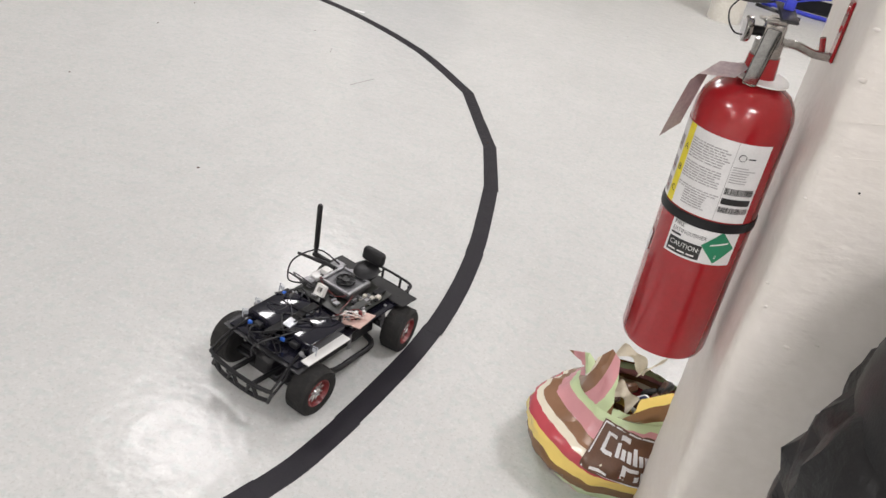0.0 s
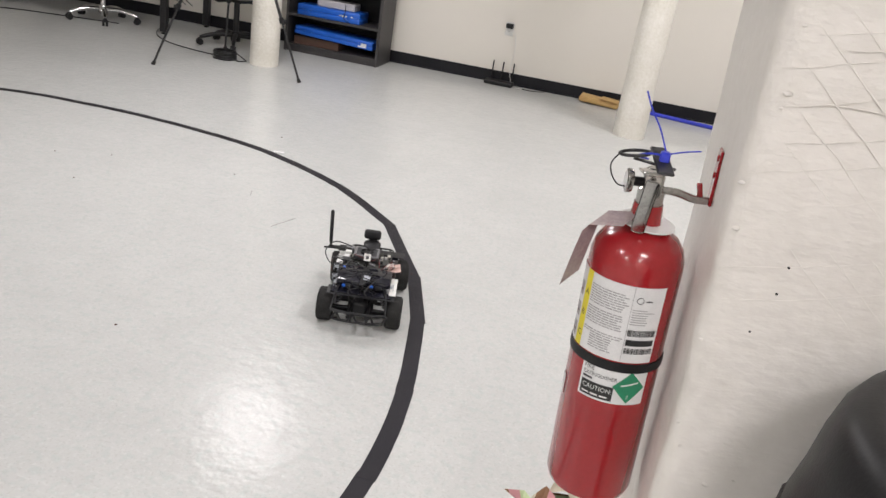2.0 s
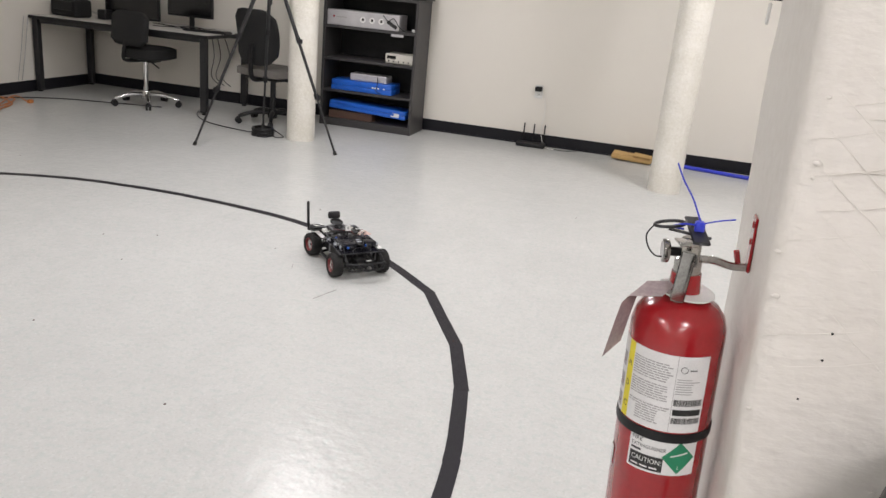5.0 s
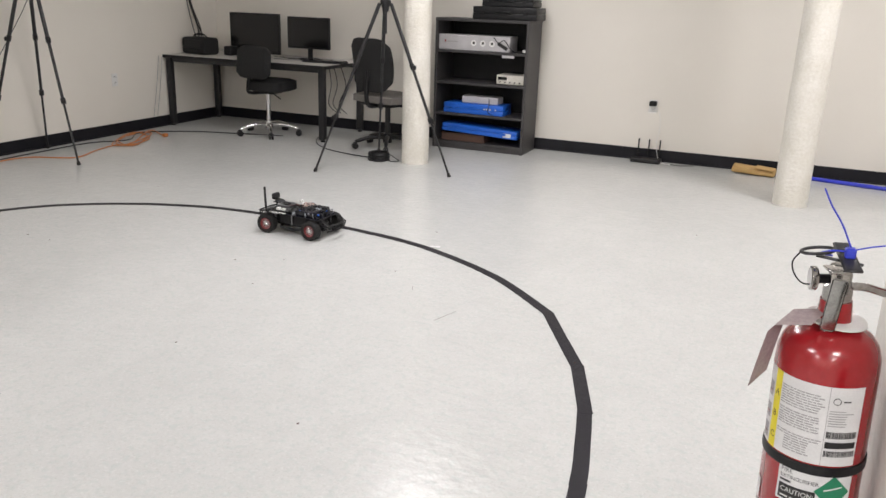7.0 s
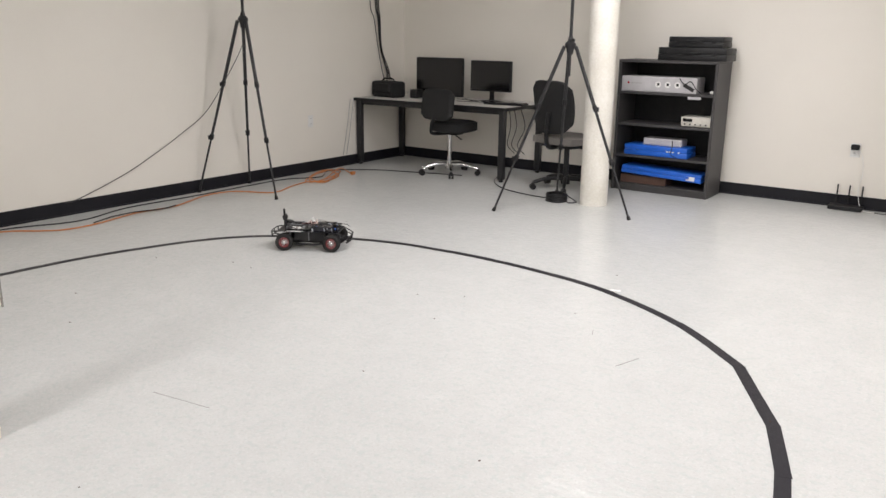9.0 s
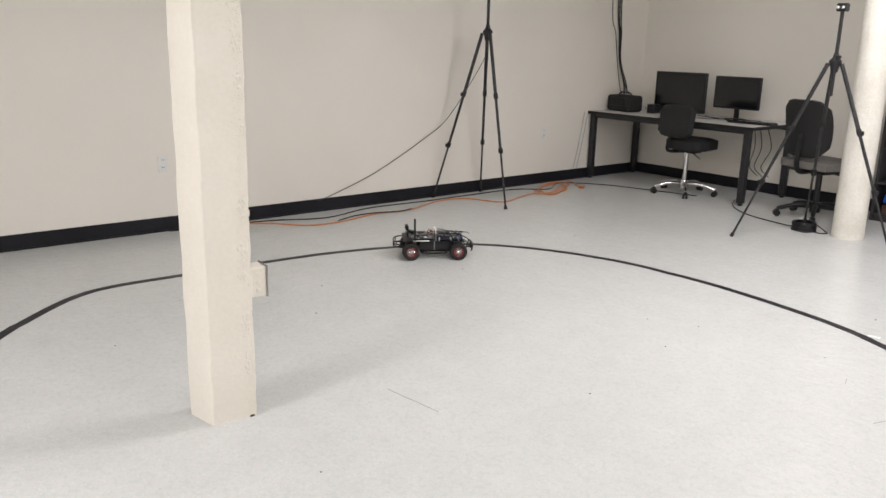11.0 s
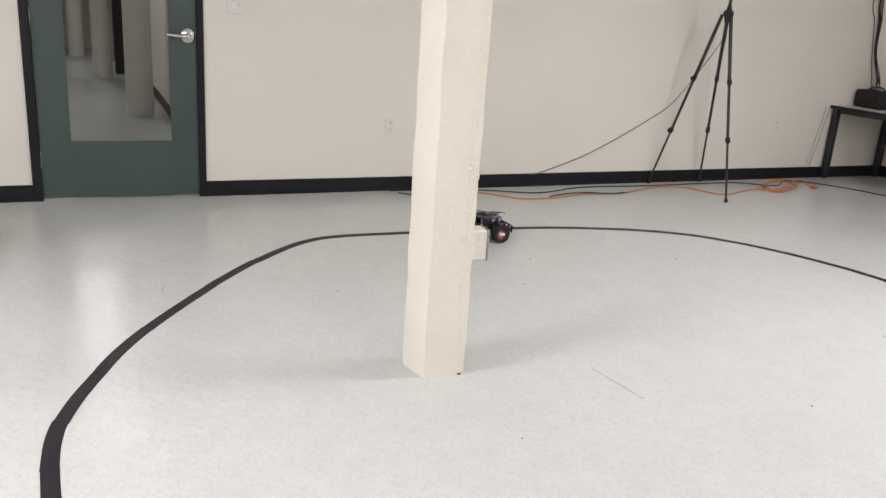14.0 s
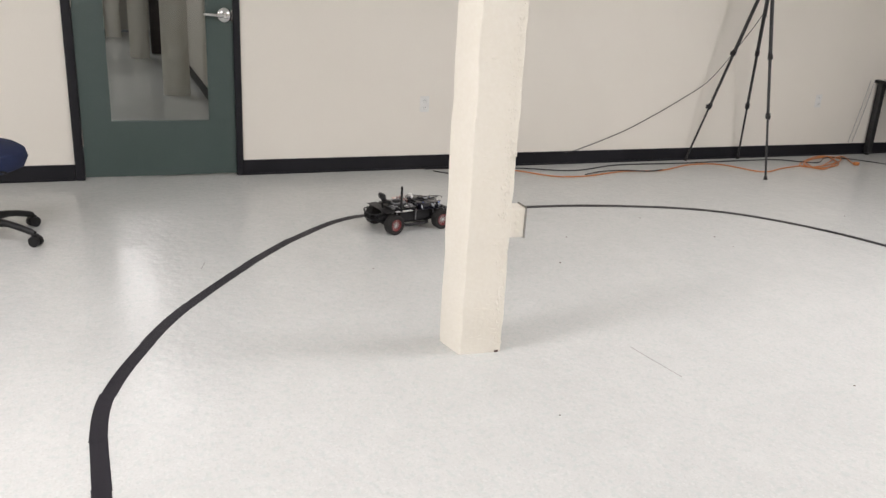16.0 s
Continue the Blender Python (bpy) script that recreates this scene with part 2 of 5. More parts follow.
GLASS = glass_material()
SCREEN = mat("dark_screen", (0.006, 0.006, 0.007), rough=0.16, scale=5)
DIRT = mat("dark_scuff", (0.20, 0.19, 0.18), (0.3, 0.29, 0.28), rough=0.6, scale=60)
RUST = mat("rust_chip", (0.08, 0.03, 0.02), (0.04, 0.02, 0.015), rough=0.8, scale=90)
LAMPGLOW = glow_material("lamp_diffuser", (1.0, 0.97, 0.95), 3.0)


# ---- mesh helpers ----
def box(bm, x, y, z, sx, sy, sz, bevel=0.0, m=None, seg=1):
    """A box about (x, y, z) with bevelled edges."""
    made = bmesh.ops.create_cube(bm, size=1)["verts"]
    for v in made:
        v.co = Vector((v.co.x * sx, v.co.y * sy, v.co.z * sz))
    if bevel:
        edges = list({e for v in made for e in v.link_edges})
        out = bmesh.ops.bevel(bm, geom=edges, offset=bevel, segments=seg, profile=0.5, affect="EDGES")
        made = list({v for f in out["faces"] for v in f.verts} | {v for v in made if v.is_valid})
    mm = Matrix.Translation((x, y, z)) @ (m or Matrix.Identity(4))
    for v in made:
        v.co = mm @ v.co
    return bm


def tube(bm, pts, r, seg=8, ends=None, closed=False):
    """A round tube along points; r is one radius or one a point."""
    pts = [Vector(p) for p in pts]
    n = len(pts)
    rs = list(r) if isinstance(r, (list, tuple)) else [r] * n
    rings, side = [], None
    for i, p in enumerate(pts):
        a = pts[(i - 1) % n] if closed else pts[max(i - 1, 0)]
        b = pts[(i + 1) % n] if closed else pts[min(i + 1, n - 1)]
        d = (b - a).normalized()
        if side is None:
            side = d.orthogonal().normalized()
        side = (side - d * side.dot(d)).normalized()
        up = d.cross(side)
        rings.append([bm.verts.new(p + rs[i] * (math.cos(k * math.tau / seg) * side + math.sin(k * math.tau / seg) * up)) for k in range(seg)])
    for i in range(n if closed else n - 1):
        u, w = rings[i], rings[(i + 1) % n]
        for k in range(seg):
            bm.faces.new((u[k], u[(k + 1) % seg], w[(k + 1) % seg], w[k]))
    if not closed:
        bm.faces.new(rings[0][::-1])
        bm.faces.new(rings[-1])
    return bm


def curve_pts(pts, steps=6):
    """A smooth line through points."""
    pts = [Vector(p) for p in pts]
    out = []
    for i in range(len(pts) - 1):
        p0, p1, p2, p3 = pts[max(i - 1, 0)], pts[i], pts[i + 1], pts[min(i + 2, len(pts) - 1)]
        for k in range(steps):
            t = k / steps
            out.append(0.5 * (2 * p1 + (p2 - p0) * t + (2 * p0 - 5 * p1 + 4 * p2 - p3) * t * t + (3 * p1 - p0 - 3 * p2 + p3) * t ** 3))
    return out + [pts[-1]]


def lathe(bm, profile, seg=32, centre=(0, 0), wobble=0.0):
    """A turned body from (radius, height) pairs."""
    rings = []
    for r, z in profile:
        ring = []
        for k in range(seg):
            a = k * math.tau / seg
            q = r * (1 + wobble * noise.noise((math.cos(a) * 1.3, math.sin(a) * 1.3, z * 4)))
            ring.append(bm.verts.new((centre[0] + q * math.cos(a), centre[1] + q * math.sin(a), z)))
        rings.append(ring)
    for u, w in zip(rings, rings[1:]):
        for k in range(seg):
            bm.faces.new((u[k], u[(k + 1) % seg], w[(k + 1) % seg], w[k]))
    if profile[0][0] > 1e-5:
        bm.faces.new(rings[0][::-1])
    if profile[-1][0] > 1e-5:
        bm.faces.new(rings[-1])
    return bm


def mesh_of(name, bm, material, smooth=False):
    bmesh.ops.remove_doubles(bm, verts=bm.verts, dist=1e-6)
    bmesh.ops.recalc_face_normals(bm, faces=bm.faces)
    me = bpy.data.meshes.new(name)
    bm.to_mesh(me)
    bm.free()
    me.materials.append(material)
    if smooth:
        me.shade_smooth()
        me.set_sharp_from_angle(angle=radians(40))
    return me


def part(name, bm, material, parent=None, label="", smooth=True, m=None):
    """Links a bmesh as one mesh object, under a thing if one is given."""
    ob = new(name, mesh_of(name, bm, material, smooth))
    ob.parent = parent
    if m is not None:
        ob.matrix_basis = m
    return tagged(ob, label)


def thing(name, label, category, m=None, group="", kind=""):
    ob = new(name)
    if m is not None:
        ob.matrix_basis = m
    return tagged(ob, label, category, group, kind)


def B():
    return bmesh.new()


def bx(*a, **k):
    return box(bmesh.new(), *a, **k)


def tb(*a, **k):
    return tube(bmesh.new(), *a, **k)


def solid(name, bm, material, label, category, kind="", smooth=False, group=""):
    return tagged(part(name, bm, material, smooth=smooth), label, category, group, kind)


def words(text, size):
    """Flat letters as a bmesh, their left end at the origin."""
    cu = bpy.data.curves.new("letters", "FONT")
    cu.body, cu.size, cu.resolution_u = text, size, 2
    ob = bpy.data.objects.new("letters", cu)
    me = bpy.data.meshes.new_from_object(ob)
    bm = bmesh.new()
    bm.from_mesh(me)
    bpy.data.objects.remove(ob)
    bpy.data.curves.remove(cu)
    bpy.data.meshes.remove(me)
    return bm


# ---- structure ----
def room():
    T = 0.14
    f = B()
    box(f, (XR + XL) / 2 - 6, 1.5, -0.06, XR - XL + 15, 13, 0.12)
    solid("floor", f, FLOOR, "pale grey speckled vinyl floor with soft gloss", "floor", "structure")
    solid("ceiling", bx((XR + XL) / 2 - 6, 1.5, H + 0.06, XR - XL + 15, 13, 0.12), CEIL, "plain white ceiling boards above the room", "ceiling", "structure")
    w = B()
    box(w, XL - T / 2, (0.53 + YB + T) / 2, H / 2, T, YB + T - 0.53, H)
    box(w, XL - T / 2, (YF - T - 0.51) / 2, H / 2, T, -0.51 - YF + T, H)
    box(w, XL - T / 2, 0.01, (2.16 + H) / 2, T, 1.04, H - 2.16)
    solid("wall_west", w, WALL, "cream painted wall with a glazed door", "wall", "structure")
    solid("wall_north", bx((XL + XR) / 2, YB + T / 2, H / 2, XR - XL, T, H), WALL, "cream painted wall behind shelf and desk", "wall", "structure")
    solid("wall_east", bx(XR + T / 2, (YB + YF) / 2, H / 2, T, YB - YF + 2 * T, H), WALL, "plain cream painted wall", "wall", "structure")
    solid("wall_south", bx((XL + XR) / 2, YF - T / 2, H / 2, XR - XL, T, H), WALL, "plain cream painted wall", "wall", "structure")
    for a, b in ((0.534, YB), (YF, -0.514)):
        m = bx(XL + 0.005, (a + b) / 2, 0.052, 0.010, b - a, 0.104, 0.003)
        box(m, XL + 0.010, (a + b) / 2, 0.006, 0.016, b - a, 0.012, 0.003)
        solid("baseboard", m, BASE, "black vinyl baseboard along the cream wall", "baseboard", "structure")
    m = bx((XL + XR) / 2, YB - 0.005, 0.052, XR - XL - 0.02, 0.010, 0.104, 0.003)
    box(m, (XL + XR) / 2, YB - 0.010, 0.006, XR - XL - 0.03, 0.016, 0.012, 0.003)
    solid("baseboard", m, BASE, "black vinyl baseboard along the cream wall", "baseboard", "structure")
    # corridor behind the door
    solid("corridor_wall_north", bx(-8.9, 0.74, H / 2, 6.7, 0.14, H), WALL, "cream corridor wall behind the door", "wall", "structure")
    solid("corridor_wall_south", bx(-12.5, -2.6, H / 2, 14, 0.14, H), WALL, "cream corridor wall behind the door", "wall", "structure")
    solid("corridor_wall_end", bx(-19.4, -0.9, H / 2, 0.14, 3.3, H), WALL, "cream wall at the corridor's end", "wall", "structure")
    solid("corridor_wall_far", bx(-16.3, 0.80, H / 2, 6.2, 0.14, H), WALL, "cream corridor wall past an opening", "wall", "structure")
    solid("corridor_wall_recess", bx(-12.8, 1.3, H / 2, 1.4, 0.14, H), CHARCOAL, "dark recess beside the corridor", "wall", "structure")
    solid("baseboard", bx(-8.9, 0.664, 0.06, 6.7, 0.012, 0.12, 0.003), BASE, "black vinyl baseboard along the corridor", "baseboard", "structure")
    solid("corridor_cabinet", bx(-13.95, 0.50, 1.02, 0.3, 0.40, 2.0, 0.01), mat("dark_cabinet", (0.05, 0.035, 0.035), (0.03, 0.022, 0.022), rough=0.5), "tall dark cabinet in the corridor", "cabinet")
    for x, y in ((-9.31, 0.375), (-13.33, 0.11), (-17.3, -0.26)):
        solid("corridor_column", lathe(B(), [(0.142, 0.0), (0.142, H)], 32, (x, y), 0.02), PIPEPAINT, "round white painted column in the corridor", "column", smooth=True, group="corridor columns")


def door():
    d = thing("door_1", "dark green door with a tall glass pane", "door", kind="structure")
    y0, y1, x = -0.456, 0.494, XL - 0.03
    b = B()
    box(b, x, (y0 - 0.284) / 2, 1.06, 0.045, -0.284 - y0, 2.09)
    box(b, x, (y1 + 0.33) / 2, 1.06, 0.045, y1 - 0.33, 2.09)
    box(b, x, 0.023, 0.194, 0.045, 0.614, 0.362)
    box(b, x, 0.023, 2.03, 0.044, 0.614, 0.15)
    part("leaf", b, DOORP, d, "dark green painted door leaf", False)
    b = B()
    for yy in (-0.284, 0.33):
        box(b, x + 0.0245, yy, 1.165, 0.006, 0.012, 1.6)
    for zz in (0.372, 1.958):
        box(b, x + 0.0245, 0.023, zz, 0.006, 0.60, 0.012)
    part("glazing_bead", b, DOORP, d, "", False)
    p = part("pane", bx(x, 0.023, 1.165, 0.006, 0.613, 1.58), GLASS, d, "clear glass pane", False)
    p.visible_shadow = False
    b = B()
    for yy, s in ((y0 - 0.030, 1), (y1 + 0.022, 1)):
        box(b, XL - 0.06, yy, 1.075, 0.16, 0.044 if yy > 0 else 0.054, 2.15, 0.004)
    box(b, XL - 0.06, 0.018, 2.132, 0.158, 0.95, 0.05, 0.004)
    part("frame", b, BASE, d, "black painted steel frame", False)
    for z in (0.27, 1.12, 1.9):
        part("hinge", bx(x + 0.026, y0 - 0.002, z, 0.014, 0.012, 0.11, 0.003), STEEL, d, "steel hinge", False)
    h = part("handle", lathe(B(), [(0.046, 0), (0.046, 0.009), (0.040, 0.015), (0.020, 0.020), (0.015, 0.055), (0, 0.055)], 28), CHROME, d, "polished lever handle", True, pose(x + 0.0225, 0.444, 1.055, 0, 90, 0))
    part("lever", tb(curve_pts([(0, 0, 0.045), (0.002, -0.03, 0.05), (-0.001, -0.09, 0.05), (-0.004, -0.135, 0.046)]), [0.013] * 7 + [0.012] * 6 + [0.010] * 6, 10), CHROME, h)
    part("latch_plate", bx(x + 0.024, y1 - 0.004, 1.055, 0.004, 0.006, 0.07), STEEL, d, "", False)


def plate(name, label, m, kind_holes, category):
    """A white wall plate whose face looks along +x in its own space."""
    t = thing(name, label, category, m)
    part("cover", bx(0.003, 0, 0, 0.006, 0.072, 0.115, 0.003), WHITE, t, "", False)
    if kind_holes == "outlet":
        for z in (-0.026, 0.026):
            o = part("socket", bx(0.0065, 0, z, 0.004, 0.034, 0.030, 0.006), WHITE, t, "", False)
            part("slot", box(bx(0.0092, -0.006, z + 0.002, 0.001, 0.003, 0.010), 0.0092, 0.006, z + 0.002, 0.001, 0.003, 0.010), INK, o, "", False)
    else:
        for y in (-0.018, 0.018):
            part("toggle", bx(0.009, y, 0.002, 0.014, 0.009, 0.020, 0.003), WHITE, t, "", False)
    return t


def lamps():
    d = thing("ceiling_light", "flat white fluorescent ceiling panel", "ceiling light", pose(*LAMPS[0], H), group="ceiling lights")
    b = B()
    for s in (-1, 1):
        box(b, s * 0.31, 0, -0.015, 0.03, 0.69, 0.03, 0.003)
        box(b, 0, s * 0.33, -0.015, 0.59, 0.03, 0.03, 0.003)
    part("frame", b, WHITE, d, "", False)
    part("diffuser", bx(0, 0, -0.008, 0.586, 0.625, 0.008), LAMPGLOW, d, "glowing diffuser", False)
    spots = [(x, y) for x, y in LAMPS]
    for x, y in spots[1:] + [(-7.3, -0.15), (-10.2, -0.27), (-14.6, -0.35)]:
        copy_thing(d, pose(x, y, H))
    for k, (x, y) in enumerate(spots + [(-7.3, -0.15), (-10.2, -0.27), (-14.6, -0.35)]):
        la = bpy.data.lights.new("panel_light", "AREA")
        la.shape, la.size, la.size_y = "RECTANGLE", 0.58, 0.62
        la.energy = LAMP_POWER * (LAMP_SHARE + [0.08, 0.28, 0.34])[k]
        la.color = (1.0, 0.957, 0.975)
        new("panel_light", la).matrix_basis = pose(x, y, H - 0.02)


def tape():
    line = [(-0.342, 0.563), (-0.182, 0.908), (-0.117, 1.159), (-0.07, 1.554), (-0.094, 1.964), (-0.176, 2.392), (-0.286, 2.729), (-0.532, 3.196), (-0.921, 3.553), (-1.383, 3.804), (-1.78, 3.911), (-2.243, 3.965), (-2.627, 3.96), (-2.967, 3.924), (-3.389, 3.776), (-3.742, 3.548), (-3.991, 3.234), (-4.145, 2.801), (-4.237, 2.302), (-4.264, 1.559), (-4.233, 0.985), (-3.887, 0.562), (-3.566, 0.302), (-3.116, -0.011), (-2.789, -0.181), (-2.418, -0.317), (-2.147, -0.343), (-1.889, -0.331), (-1.475, -0.308)]
    t = thing("tape_line", "black cloth tape stuck on the floor in a curve", "tape line", kind="structure")
    joints = (0, 5, 6, 7, 21, 26, len(line) - 1)  # sharp bends; the tape curves smoothly between them
    runs = []
    for j, k in zip(joints, joints[1:]):
        pts = curve_pts([(x, y, 0) for x, y in line[j:k + 1]], 8)
        runs += [pts[i:i + 9] for i in range(0, len(pts) - 1, 8)]
    for i, run in enumerate(runs):
        bm, rows = B(), []
        z0, z1 = 0.0002, 0.0009 + 0.0004 * (i % 2)
        first, last = (run[1] - run[0]).normalized(), (run[-1] - run[-2]).normalized()
        way = [run[0] - first * 0.010] + run[1:-1] + [run[-1] + last * 0.010]
        for k, p in enumerate(way):
            d = (way[min(k + 1, len(way) - 1)] - way[max(k - 1, 0)]).normalized()
            side = Vector((-d.y, d.x, 0))
            q = 0.0014 * noise.noise((p.x * 9, p.y * 9, i)) + 0.0012 * (-1) ** i
            rows.append([bm.verts.new(p + side * (w * (0.0255 + 0.0006 * noise.noise((p.x * 40, p.y * 40, w))) + q) + Vector((0, 0, z))) for w, z in ((-1, z0), (-1, z1), (1, z1), (1, z0))])
        for u, w in zip(rows, rows[1:]):
            for k in range(3):
                bm.faces.new((u[k], u[k + 1], w[k + 1], w[k]))
        bm.faces.new(rows[0])
        bm.faces.new(rows[-1])
        part("strip", bm, TAPE, t, "", False)


def wall_block():
    """The thick plastered wall end that carries the extinguisher."""
    x0, x1, y0, y1, r = 0.455, 2.2, 0.872, 1.235, 0.024
    bm = B()
    out = []
    for cx, cy, a0 in ((x0 + r, y0 + r, 180), (x1 - r, y0 + r, 270), (x1 - r, y1 - r, 0), (x0 + r, y1 - r, 90)):
        for k in range(5):
            a = radians(a0 + k * 22.5)
            out.append((cx + r * math.cos(a), cy + r * math.sin(a)))
    rings = []
    n = 90
    for i in range(n + 1):
        z = H * i / n
        ring = []
        for x, y in out:
            q = 0.004 * noise.noise((x * 9, y * 9, z * 7)) + 0.002 * noise.noise((x * 30, y * 30, z * 26))
            lean = 0.03 * (1.0 - z) if x < 1.0 else 0.0
            ring.append(bm.verts.new((x + q + lean, y + q, z)))
        rings.append(ring)
    k = len(out)
    for u, w in zip(rings, rings[1:]):
        for i in range(k):
            bm.faces.new((u[i], u[(i + 1) % k], w[(i + 1) % k], w[i]))
    wall = solid("wall_stub", bm, NEARWALL, "thick wall end of rough white plaster", "wall", "structure", True)
    rng = random.Random(5)
    for i in range(26):
        x, z = rng.uniform(x0 + 0.02, 0.95), rng.uniform(0.65, 1.35)
        if i < 9:
            x = x0 + 0.03 * (1.0 - z) + rng.uniform(0.004, 0.03)
        s = rng.uniform(0.0012, 0.0030)
        b = bmesh.new()
        bmesh.ops.create_icosphere(b, subdivisions=2, radius=1)
        for v in b.verts:
            v.co = Vector((v.co.x * s * rng.uniform(1.3, 1.9), v.co.y * s * 0.45, v.co.z * s)) + Vector((x, y0 - 0.0005, z))
        tagged(part("plaster_lump", b, NEARWALL), "small lump of paint on the plaster", "plaster lump", "plaster lumps")
    for x, z in ((0.529, 0.992), (0.526, 0.960), (0.512, 0.910)):
        tagged(part("nail_hole", lathe(B(), [(0.0014, 0), (0.0014, 0.0012), (0, 0.0012)], 8), INK, m=pose(x, y0 - 0.0005, z, 90, 0, 0)), "tiny dark nail hole in plaster", "nail hole", "nail holes")
    # trowel scratches, crossing, under the paint
    sc = B()
    for k in range(8):
        x, z = x0 + 0.012 + 0.004 * k, 1.33 - 0.042 * k
        n = 0.17 + 0.02 * (k % 3)
        tube(sc, [(x + n * f, y0 + 0.0005 + 0.0004 * noise.noise((x * 9, f * 8, k)), z - n * f * 0.86 + 0.004 * noise.noise((f * 5, k, 1))) for f in (0, 0.15, 0.3, 0.45, 0.6, 0.75, 0.9, 1.0)], [0.0002, 0.0006, 0.0007, 0.0006, 0.0006, 0.0005, 0.0004, 0.0002], 6)
    for k in range(11):
        x, z = x0 + 0.006 + 0.012 * (k % 3), 1.30 - 0.036 * k
        n = 0.13 + 0.05 * ((k * 7) % 4) / 3
        tube(sc, [(x + n * f, y0 + 0.0004, z + n * f * 0.20 + 0.016 * f * f + 0.003 * noise.noise((f * 6, k, 4))) for f in (0, 0.2, 0.4, 0.6, 0.8, 1.0)], [0.0002, 0.0006, 0.0006, 0.0005, 0.0004, 0.0002], 6)
    for k in range(26):
        x, z = rng.uniform(0.50, 0.86), rng.uniform(0.62, 1.30)
        n = rng.uniform(0.02, 0.09)
        tube(sc, [(x + n * f, y0 + 0.0004, z + n * 0.12 * f + 0.004 * math.sin(f * 3 + k)) for f in (0, 0.3, 0.6, 1.0)], [0.0002, 0.0008, 0.0007, 0.0002], 6)
    part("trowel_scratches", sc, NEARWALL, wall)


def post():
    """The square cream post in the middle of the floor, chamfered, with a socket box."""
    a, b, c = Vector((-2.389, 0.900)), Vector((-2.376, 1.070)), Vector((-2.529, 0.874))
    u, w = (b - a), (c - a)
    out = [a + u * 0.035, a + u * 0.97, b + w * 0.05, a + u + w * 0.96, a + u * 0.96 + w, c + u * 0.06, c - w * 0.04, a + w * 0.05]
    bm, rings, n = B(), [], 110
    for i in range(n + 1):
        z = H * i / n
        ring = []
        for p in out:
            q = 0.0030 * noise.noise((p.x * 14, p.y * 14, z * 9)) + 0.0016 * noise.noise((p.x * 40, p.y * 40, z * 40))
            ring.append(bm.verts.new((p.x + q, p.y + q, z)))
        rings.append(ring)
    k = len(out)
    for p, q in zip(rings, rings[1:]):
        for i in range(k):
            bm.faces.new((p[i], p[(i + 1) % k], q[(i + 1) % k], q[i]))
            bm.edges.get((p[i], q[i])).smooth = False
    bm.faces.new(rings[0])
    bm.faces.new(rings[-1])
    t = solid("post", bm, POSTPAINT, "square cream post with thick chipped paint", "post", smooth=True)
    rng = random.Random(3)
    bl = B()
    for i in range(760):
        z = rng.uniform(0.03, 1.75)
        s = rng.uniform(0.0018, 0.0066) * (0.55 + abs(noise.noise((z * 7, 3, 1))) * 1.8)
        v = a + u * min(0.965, rng.gauss(0.84 + 0.05 * noise.noise((z * 3, 0, 0)), 0.06))
        m = Matrix.Translation((v.x, v.y, z)) @ Matrix.Diagonal((s * 0.65, s * 0.9, s * rng.uniform(0.8, 1.8), 1))
        bmesh.ops.create_icosphere(bl, subdivisions=1, radius=1, matrix=m)
    for i in range(120):
        z, f0 = rng.uniform(0.05, 1.75), rng.uniform(0.12, 0.75)
        p, q = a + u * f0, a + u * min(0.96, f0 + rng.uniform(0.06, 0.22))
        dz = rng.uniform(-0.004, 0.004)
        tube(bl, [(p.x, p.y, z), ((p.x + q.x) / 2, (p.y + q.y) / 2, z + dz), (q.x, q.y, z + dz * 0.4)], [0.0003, rng.uniform(0.0010, 0.0022), 0.0003], 6)
    tagged(part("blistered_paint", bl, POSTPAINT, t), kind="stuff")
    part("rust_chip", bx(b.x + 0.0005, b.y - 0.022, 0.004, 0.004, 0.018, 0.008, 0.002), RUST, t, "dark rusty chip", False)
    bt = thing("socket_box", "cream surface socket box on the post", "socket box", pose(-2.442, 1.110, 0.500, 0, 0, -4))
    part("case", bx(0, -0.002, 0, 0.076, 0.062, 0.112, 0.004), POSTPAINT, bt, "", False)
    part("cover_plate", bx(0, 0.0315, 0, 0.082, 0.006, 0.120, 0.002), STEEL, bt, "steel cover plate", False)
    for z in (-0.03, 0, 0.03):
        part("knockout", lathe(B(), [(0.009, 0), (0.009, 0.002), (0.006, 0.003), (0, 0.003)], 14), POSTPAINT, bt, "", True, pose(0.0375, -0.002, z, 0, 90, 0))


def pipe_column(x, y, r, label):
    bm, rings, n, seg = B(), [], 80, 36
    for i in range(n + 1):
        z = H * i / n
        ring = []
        for k in range(seg):
            a = k * math.tau / seg
            q = r * (1 + 0.03 * noise.noise((math.cos(a) * 2 + x, math.sin(a) * 2, z * 3.5)) + 0.012 * noise.noise((math.cos(a) * 7, math.sin(a) * 7 + x, z * 20)))
            if z < 0.12:
                q *= 1 + 0.03 * noise.noise((a, z * 30, x))
            ring.append(bm.verts.new((x + q * math.cos(a), y + q * math.sin(a), z)))
        rings.append(ring)
    for u, w in zip(rings, rings[1:]):
        for k in range(seg):
            bm.faces.new((u[k], u[(k + 1) % seg], w[(k + 1) % seg], w[k]))
    solid("pipe_column", bm, PIPEPAINT, label, "column", smooth=True, group="round white columns")


